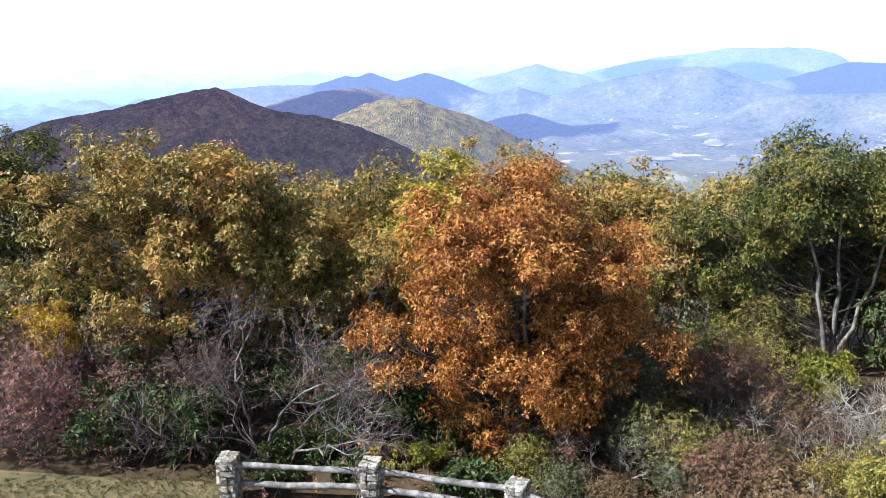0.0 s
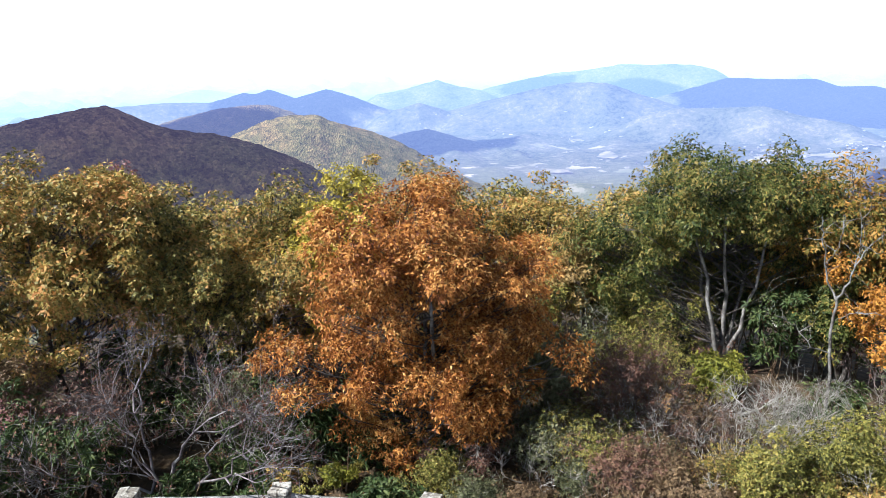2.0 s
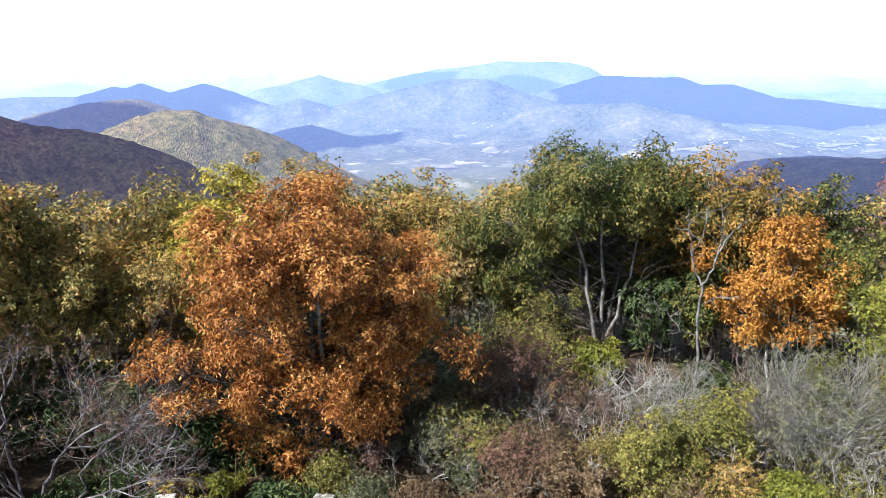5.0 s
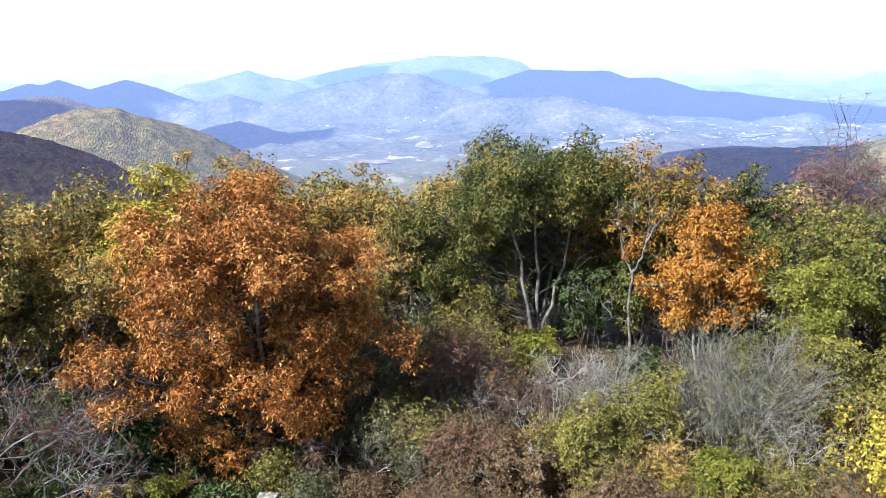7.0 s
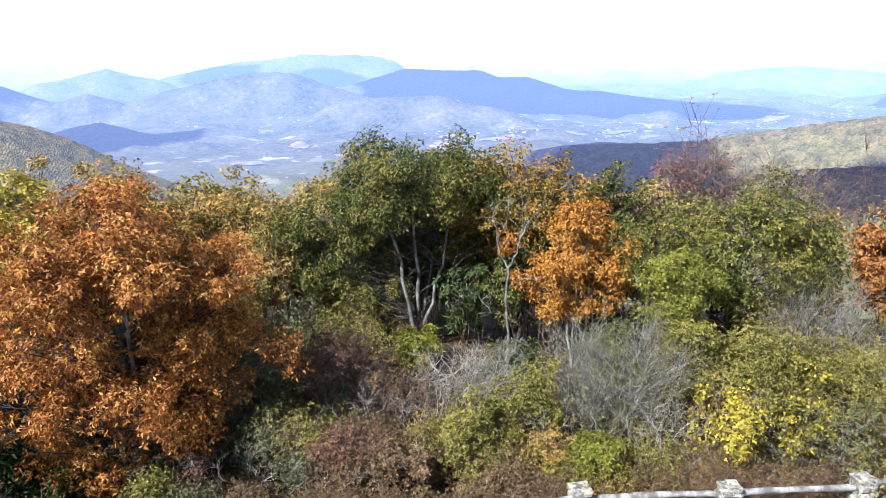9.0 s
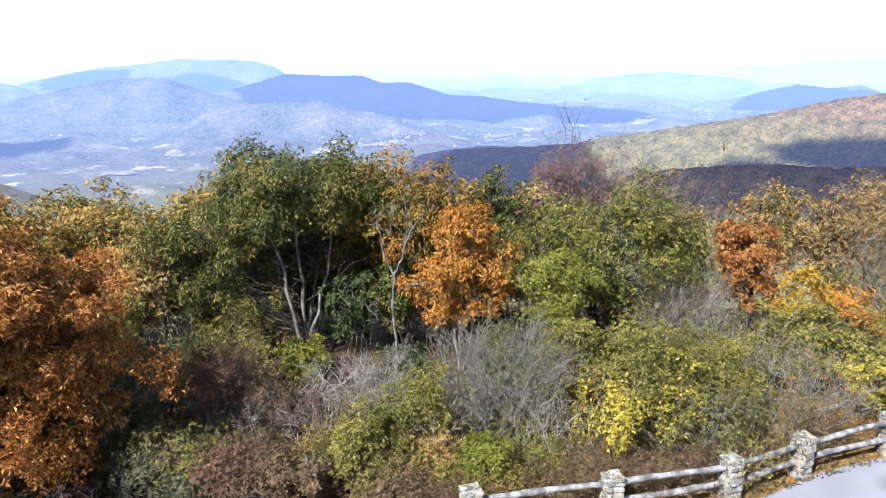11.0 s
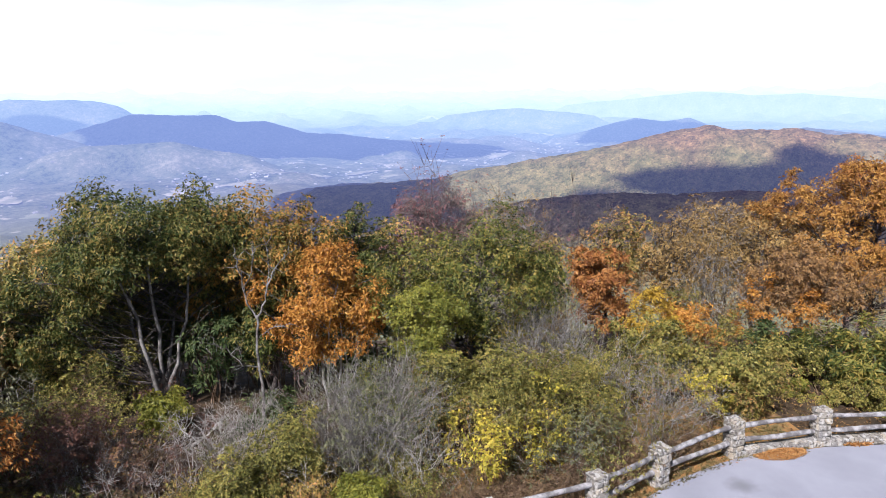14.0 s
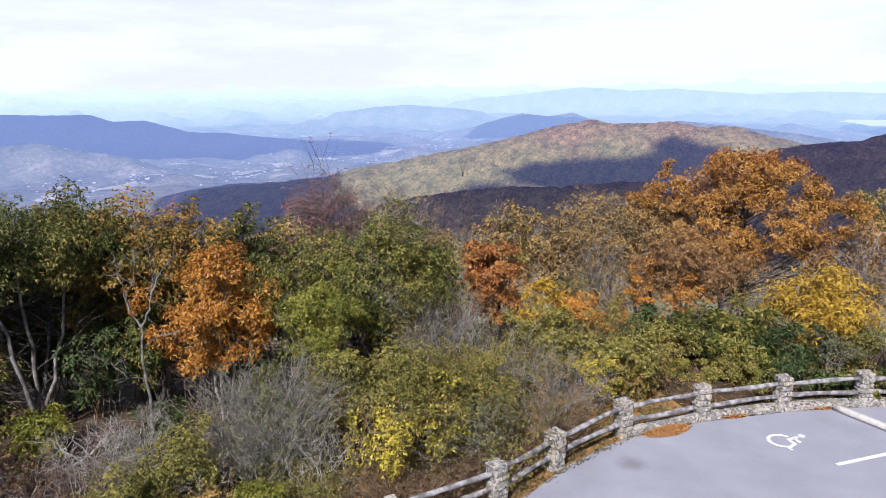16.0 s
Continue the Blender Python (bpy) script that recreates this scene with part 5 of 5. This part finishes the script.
thicket(-17, -3, 16.2, 17.6, 1.2, (1.8, 2.8), (K_DEEP, K_TWIG, K_BROWN, K_TWIG), 1)
thicket(-29, -18, 17.4, 18.2, 1.0, (1.2, 2.2), (K_TWIG, K_PINK, K_PINK, K_BROWN), 15)
thicket(-5, 14, 15.4, 17.4, 1.1, (1.3, 2.4), (K_DEEP, K_TWIG, K_DEEP, K_DEEP, K_SAGE), 2)
thicket(-8, 13, 14.2, 15.0, 1.1, (0.4, 0.9), (K_DEEP, K_DEEP, K_OLIVE), 16)
thicket(13, 31, 14.0, 15.4, 0.9, (0.8, 1.7), (K_BROWN_TWIGGY, K_OLIVE_TWIGGY, K_TWIG, K_MAROON_TWIGGY, K_SAGE_TWIGGY, K_TWIG), 3)
thicket(14, 31, 16.2, 18.2, 0.9, (1.7, 2.7), (K_SAGE, K_SAGE_TWIGGY, K_OLIVE_TWIGGY, K_MAROON_TWIGGY, K_BARE), 4)
thicket(29, 36, 12.8, 14.4, 0.8, (0.9, 1.6), (K_MAROON_TWIGGY, K_BROWN_TWIGGY, K_BROWN_TWIGGY, K_TWIG), 5)
thicket(36, 47, 12.6, 14.2, 0.8, (1.0, 1.8), (K_GOLD_TWIGGY, K_OLIVE, K_OLIVE_TWIGGY, K_GOLD, K_BROWN_TWIGGY), 22)
thicket(29, 50, 15.2, 17.0, 0.8, (1.2, 2.1), (K_BARE, K_BARE, K_TWIG, K_BROWN_TWIGGY, K_GOLD_TWIGGY), 6)
thicket(44, 58, 13.0, 14.4, 0.9, (0.7, 1.4), (K_OLIVE_TWIGGY, K_GREEN, K_SAGE_TWIGGY, K_GOLD_TWIGGY), 7)
thicket(52, 71, 15.4, 18.0, 0.8, (2.0, 3.0), (K_OLIVE_TWIGGY, K_GREEN, K_OLIVE, K_GOLD_TWIGGY, K_SAGE_TWIGGY), 8)
thicket(69, 82, 18.8, 21.5, 0.9, (1.6, 2.7), (K_OLIVE_TWIGGY, K_SAGE, K_GOLD_TWIGGY, K_BARE), 9)
thicket(76, 101, 23.6, 25.4, 1.1, (1.0, 2.0), (K_GREEN, K_OLIVE, K_DEEP, K_SAGE), 10)
thicket(66, 101, 25.0, 27.0, 1.3, (2.2, 3.3), (K_BROWN, K_TAN, K_TWIG, K_GOLD, K_RUST), 11)
thicket(68, 101, 27.5, 30.0, 1.7, (3.0, 4.2), (K_TAN, K_BROWN, K_TAN, K_TWIG, K_RUST), 17)
thicket(-31, 18, 19.0, 20.8, 1.7, (2.2, 3.8), (K_DEEP, K_OLIVE, K_GOLD, K_TWIG), 12)
thicket(28, 48, 20.8, 22.5, 1.0, (2.4, 3.6), (K_DEEP, K_DEEP, K_OLIVE), 13, 1.15)
thicket(14, 29, 19.5, 22.5, 0.9, (2.2, 3.6), (K_OLIVE, K_TAN, K_GOLD, K_SAGE), 19, 1.05)
thicket(28, 50, 23.0, 24.5, 1.2, (3.3, 4.7), (K_DEEP, K_OLIVE), 18, 1.0)
thicket(30, 47, 18.2, 19.8, 1.5, (0.6, 1.2), (K_TWIG, K_DEEP, K_TWIG), 20)
thicket(9, 27, 12.9, 13.9, 0.9, (0.4, 0.95), (K_BROWN_TWIGGY, K_OLIVE_TWIGGY, K_DEEP, K_SAGE_TWIGGY), 21)
thicket(79, 97, 22.6, 23.4, 0.9, (0.5, 1.0), (K_GREEN, K_DEEP, K_OLIVE), 23)
thicket(46, 70, 20.0, 22.5, 1.1, (2.0, 3.2), (K_DEEP, K_OLIVE, K_TWIG), 14)


# ---- the log fence on stone posts ----
POST_TOP, POST_HALF = 0.95, 0.165
POSTS = [(-2.84, 13.35), (-0.09, 12.76), (2.52, 11.64), (4.45, 9.62), (6.73, 8.62), (9.08, 7.73), (11.3, 6.13), (13.5, 4.76), (15.41, 4.06),
         (17.75, 2.98), (19.55, 1.30), (21.05, -0.64), (22.25, -2.65), (23.2, -4.9)]


def rock(seed, sx, sy, sz):
    """A roughly squared stone, sx by sy by sz, centred."""
    rng = random.Random(seed)
    bm = bmesh.new()
    bmesh.ops.create_cube(bm, size=1.0)
    bmesh.ops.bevel(bm, geom=bm.edges[:], offset=0.13, segments=1, affect="EDGES")
    for v in bm.verts:
        v.co = Vector(((v.co.x + rng.uniform(-0.10, 0.10)) * sx, (v.co.y + rng.uniform(-0.10, 0.10)) * sy, (v.co.z + rng.uniform(-0.13, 0.13)) * sz))
    me = bpy.data.meshes.new("stone")
    bm.to_mesh(me)
    bm.free()
    me.materials.append(STONE)
    return me


ROCKS = [rock(s, 1, 1, 1) for s in range(8)]
CAPS = [rock(s + 20, 1, 1, 1) for s in range(4)]


def lay(parent, mesh, x, y, z, sx, sy, sz, turn):
    ob = new("stone", mesh)
    ob.parent = parent
    ob.matrix_local = pose(x, y, z, 0, 0, turn) @ Matrix.Diagonal((sx, sy, sz, 1))
    return ob


def stone_post(parent, x, y, turn, rng, z0=0.0):
    h = POST_HALF
    bm = bmesh.new()
    bmesh.ops.create_cube(bm, size=1.0)
    for v in bm.verts:
        v.co = Vector((v.co.x * (2 * h - 0.07), v.co.y * (2 * h - 0.07), (v.co.z + 0.5) * (POST_TOP - 0.06)))
    post = part("post", bm, MORTAR, parent)
    post.matrix_local = pose(x, y, z0, 0, 0, turn)
    z = 0.0
    while z < POST_TOP - 0.14:
        high = min(rng.uniform(0.11, 0.19), POST_TOP - 0.07 - z)
        for side in range(4):
            split = rng.choice((0.3, 0.4, 0.55, 0.68, 1.0))
            for a, b in ((0, split), (split, 1.0)):
                if b - a < 0.1:
                    continue
                c = (-1 + a + b) * h
                out = h - 0.025 + rng.uniform(-0.02, 0.026)
                m = pose(0, 0, 0, 0, 0, 90 * side)
                p = m @ Vector((c, -out, z + high / 2))
                lay(post, rng.choice(ROCKS), p.x, p.y, p.z, (b - a) * 2 * h - 0.012, 0.09, high * rng.uniform(0.8, 1.04) - 0.008, 90 * side + rng.uniform(-6, 6))
        z += high
    for cx, cy, w, d in ((-0.08, -0.07, 0.22, 0.21), (0.09, -0.08, 0.19, 0.20), (-0.09, 0.09, 0.19, 0.18), (0.08, 0.09, 0.21, 0.18)):
        lay(post, rng.choice(CAPS), cx, cy, POST_TOP - 0.045 + rng.uniform(-0.01, 0.02), w, d, rng.uniform(0.07, 0.11), rng.uniform(-8, 8))
    return post


def log_rail(parent, a, b, r, seed):
    rng = np.random.default_rng(seed)
    soup = Soup()
    k = 14
    s = np.linspace(0, 1, k)[:, None]
    p = np.array(a) * (1 - s) + np.array(b) * s
    p[:, 2] += 0.02 * np.sin(s[:, 0] * 5 + seed) + rng.normal(size=k) * 0.004
    rad = r * (1 + 0.10 * np.sin(s[:, 0] * 9 + seed) + rng.normal(size=k) * 0.04)
    tubes(soup, p[None], rad[None], 9)
    return part("rail", soup, RAIL, parent)


def fence():
    rng = random.Random(5)
    thing = tagged(new("log_fence"), "weathered grey log rails between square lichened stone posts", "fence")
    for k, (x, y) in enumerate(POSTS):
        a, b = POSTS[max(k - 1, 0)], POSTS[min(k + 1, len(POSTS) - 1)]
        turn = math.degrees(math.atan2(b[1] - a[1], b[0] - a[0]))
        stone_post(thing, x, y, turn, rng)
    for k, (a, b) in enumerate(zip(POSTS, POSTS[1:])):
        for z, r in ((0.76, 0.060), (0.38, 0.064)):
            log_rail(thing, (*a, z + rng.uniform(-0.02, 0.02)), (*b, z + rng.uniform(-0.02, 0.02)), r, k * 2 + int(z * 10))
    return thing


fence()


def kerb():
    """The low stone wall under the rails, along the parking place."""
    rng = random.Random(9)
    line = POSTS[9:]
    bm = bmesh.new()
    for a, b in zip(line, line[1:]):
        a, b = Vector((*a, 0)), Vector((*b, 0))
        t = (b - a).normalized()
        n = Vector((-t.y, t.x, 0))
        q = [bm.verts.new(p + n * s * 0.14 + Vector((0, 0, z))) for z in (-0.1, 0.20) for p, s in ((a, -1), (b, -1), (b, 1), (a, 1))]
        for f in ((0, 1, 5, 4), (1, 2, 6, 5), (2, 3, 7, 6), (3, 0, 4, 7), (4, 5, 6, 7)):
            bm.faces.new([q[i] for i in f])
    bmesh.ops.recalc_face_normals(bm, faces=bm.faces[:])
    wall = tagged(part("stone_kerb", bm, MORTAR), "low mortared fieldstone kerb under the log rails", "kerb", kind="structure")
    for a, b in zip(line, line[1:]):
        a, b = Vector(a), Vector(b)
        t, ln = (b - a).normalized(), (b - a).length
        turn = math.degrees(math.atan2(t.y, t.x))
        n = Vector((t.y, -t.x))
        s = 0.22
        while s < ln - 0.25:
            w = rng.uniform(0.14, 0.30)
            p = a + t * (s + w / 2)
            low = rng.uniform(0.08, 0.13)
            f = p + n * 0.125
            lay(wall, rng.choice(ROCKS), f.x, f.y, low / 2, w - 0.015, 0.09, low, turn + rng.uniform(-4, 4))
            lay(wall, rng.choice(ROCKS), f.x + 0.0, f.y, low + (0.23 - low) / 2, w * rng.uniform(0.75, 0.95), 0.09, 0.22 - low, turn + rng.uniform(-5, 5))
            lay(wall, rng.choice(CAPS), p.x, p.y, 0.215, w - 0.01, 0.28, 0.07, turn + rng.uniform(-5, 5))
            s += w
    wall.scale.z = 0.74
    return wall


kerb()


# ---- the parking place ----
def sheet(name, outline, z, thick, material, label, category):
    bm = bmesh.new()
    top = [bm.verts.new((x, y, z)) for x, y in outline]
    low = [bm.verts.new((x, y, z - thick)) for x, y in outline]
    bm.faces.new(top)
    n = len(outline)
    for i in range(n):
        bm.faces.new((top[i], low[i], low[(i + 1) % n], top[(i + 1) % n]))
    bmesh.ops.recalc_face_normals(bm, faces=bm.faces[:])
    return tagged(part(name, bm, material), label, category, kind="structure")


EDGE = [(8.2, 7.1), (10.6, 5.75), (12.7, 4.75), (14.1, 4.25), (15.7, 3.80), (17.0, 3.20), (17.75, 2.74), (19.35, 1.17), (20.85, -0.76), (22.05, -2.75), (23.0, -4.95)]
sheet("parking_lot", EDGE + [(24.0, -9.0), (1.0, -9.0), (1.0, 3.0), (6.0, 7.6)], 0.03, 0.12, ASPHALT, "worn pale grey asphalt parking place", "parking lot")


def stripe(a, b, wide):
    a, b = Vector(a), Vector(b)
    n = Vector((-(b - a).y, (b - a).x)).normalized() * wide / 2
    bm = bmesh.new()
    bm.faces.new([bm.verts.new((p.x, p.y, 0.036)) for p in (a - n, b - n, b + n, a + n)])
    return tagged(part("parking_line", bm, PAINT), "worn white painted parking line on the asphalt", "road marking", kind="structure")


stripe((18.2, -1.87), (20.6, -4.4), 0.12)


def wheelchair_sign(x, y, turn, size):
    """The painted wheelchair sign: wheel arc, seat, leg and head as flat shapes of paint."""
    bm = bmesh.new()

    def strip(points, wide):
        pts = [Vector(p) for p in points]
        left, right = [], []
        for i, p in enumerate(pts):
            t = (pts[min(i + 1, len(pts) - 1)] - pts[max(i - 1, 0)]).normalized()
            n = Vector((-t.y, t.x)) * wide / 2
            left.append(bm.verts.new((*(p + n), 0)))
            right.append(bm.verts.new((*(p - n), 0)))
        for i in range(len(pts) - 1):
            bm.faces.new((left[i], right[i], right[i + 1], left[i + 1]))

    arc = [(0.30 * math.cos(radians(a)) - 0.03, 0.30 * math.sin(radians(a)) - 0.18) for a in range(110, 355, 12)]
    strip(arc, 0.085)
    strip([(-0.04, 0.30), (-0.02, 0.0), (0.16, -0.02), (0.22, -0.02)], 0.10)
    strip([(-0.03, 0.17), (0.20, 0.15)], 0.08)
    strip([(0.20, -0.02), (0.32, -0.32), (0.42, -0.30)], 0.09)
    disc = [bm.verts.new((-0.05 + 0.085 * math.cos(a), 0.43 + 0.085 * math.sin(a), 0)) for a in [i * 2 * math.pi / 14 for i in range(14)]]
    bm.faces.new(disc)
    ob = part("wheelchair_marking", bm, PAINT)
    ob.matrix_world = pose(x, y, 0.036, 0, 0, turn) @ Matrix.Diagonal((size, size, 1, 1))
    return tagged(ob, "white painted wheelchair sign on the asphalt", "road marking", kind="structure")


wheelchair_sign(19.1, -0.85, -135, 1.05)


def wheel_stop(a, b):
    soup = Soup()
    k = 8
    s = np.linspace(0, 1, k)[:, None]
    p = np.array([*a, 0.12]) * (1 - s) + np.array([*b, 0.12]) * s
    p = np.concatenate([p[:1], p, p[-1:]])
    rad = np.concatenate([[0.01], np.full(k, 0.095), [0.01]])
    tubes(soup, p[None], rad[None], 12)
    return tagged(part("wheel_stop", soup, CONCRETE), "pale rounded log lying as a wheel stop on asphalt", "wheel stop")


wheel_stop((21.5, -1.95), (20.0, -3.9))

# ---- lawn, grass and fallen leaves ----
sheet("lawn", [(-14, 9.5), (-2.2, 9.5), (-2.3, 13.0), (-3.2, 14.0), (-5.0, 14.4), (-8.0, 15.2), (-14, 16)], 0.012, 0.05, LAWN, "yellowing autumn lawn beside the fence", "lawn")


def strip_along(first, last, near, far):
    """The outline of a strip beside the fence, from post first to post last."""
    left, right = [], []
    for k in range(first, last + 1):
        a, b = Vector(POSTS[max(k - 1, 0)]), Vector(POSTS[min(k + 1, len(POSTS) - 1)])
        n = Vector((-(b - a).y, (b - a).x)).normalized()
        left.append(tuple(Vector(POSTS[k]) + n * near))
        right.append(tuple(Vector(POSTS[k]) + n * far))
    return left + right[::-1]


sheet("verge", strip_along(5, 10, -0.46, 3.2), 0.01, 0.05, VERGE, "leaf-strewn grass verge under the fence rails", "verge")


def scatter(name, label, category, n, spot, material, per, size, aspect, up, seed):
    """Grass blades or fallen leaves strewn over the ground; spot gives the place for two random numbers."""
    rng = np.random.default_rng(seed)
    at = np.array([spot(*rng.random(2), rng) for _ in range(n)])
    axis = unit(np.array([[0, 0, 1.0]]) + rng.normal(size=at.shape) * 0.3)
    soup = Soup()
    foliage(soup, rng, at, axis, per, size, aspect, 0.0, up)
    return tagged(part(name, soup, material), label, category, kind="stuff")


def along_fence(first, last, near, far, z):
    def spot(u, v, rng):
        q = first + u * (last - first)
        k = min(int(q), len(POSTS) - 2)
        a, b = Vector(POSTS[k]), Vector(POSTS[k + 1])
        p = a.lerp(b, q - k)
        n = Vector((-(b - a).y, (b - a).x)).normalized()
        p = p + n * (near + (far - near) * v)
        return p.x, p.y, z + 0.02
    return spot


def heap(x, y, rx, ry, turn, high):
    def spot(u, v, rng):
        a, s = u * 6.283, v ** 0.6
        p = Vector((math.cos(a) * s * rx, math.sin(a) * s * ry, 0))
        p.rotate(Euler((0, 0, radians(turn))))
        return x + p.x, y + p.y, 0.04 + high * (1 - s)
    return spot


scatter("grass", "short yellow-green grass of the lawn", "grass", 4200, lambda u, v, rng: (-9.5 + 7.0 * u, 11.0 + 3.2 * v + 0.08 * (7.0 - 7.0 * u), 0.01), GRASS, 4, 0.07, 0.14, 1.6, 1)
scatter("grass", "rough grass under the fence rails", "grass", 6800, along_fence(5, 9.8, -0.30, 3.1, 0.0), GRASS, 4, 0.085, 0.11, 1.6, 2)
scatter("fallen_leaves", "orange fallen leaves along the fence", "leaves", 5600, along_fence(5, 9.4, -0.38, 1.9, -0.01), LITTER, 2, 0.05, 0.55, 0.1, 3)
scatter("fallen_leaves", "brown fallen leaves over the bank", "leaves", 3000, along_fence(0, 12.5, 0.4, 3.5, 0.0), BROWN, 2, 0.08, 0.55, 0.2, 4)
scatter("leaf_heap", "heap of orange leaves against the kerb", "leaves", 2400, heap(18.42, 2.02, 0.70, 0.33, -43, 0.09), LITTER, 2, 0.05, 0.5, 0.3, 5)
scatter("leaf_heap", "small heap of orange leaves against the kerb", "leaves", 700, heap(20.05, 0.52, 0.42, 0.18, -50, 0.06), LITTER, 2, 0.065, 0.55, 0.3, 6)
scatter("leaf_heap", "leaves gathered by the wheel stop", "leaves", 300, heap(21.55, -1.7, 0.4, 0.14, -58, 0.04), LITTER, 2, 0.06, 0.55, 0.3, 7)
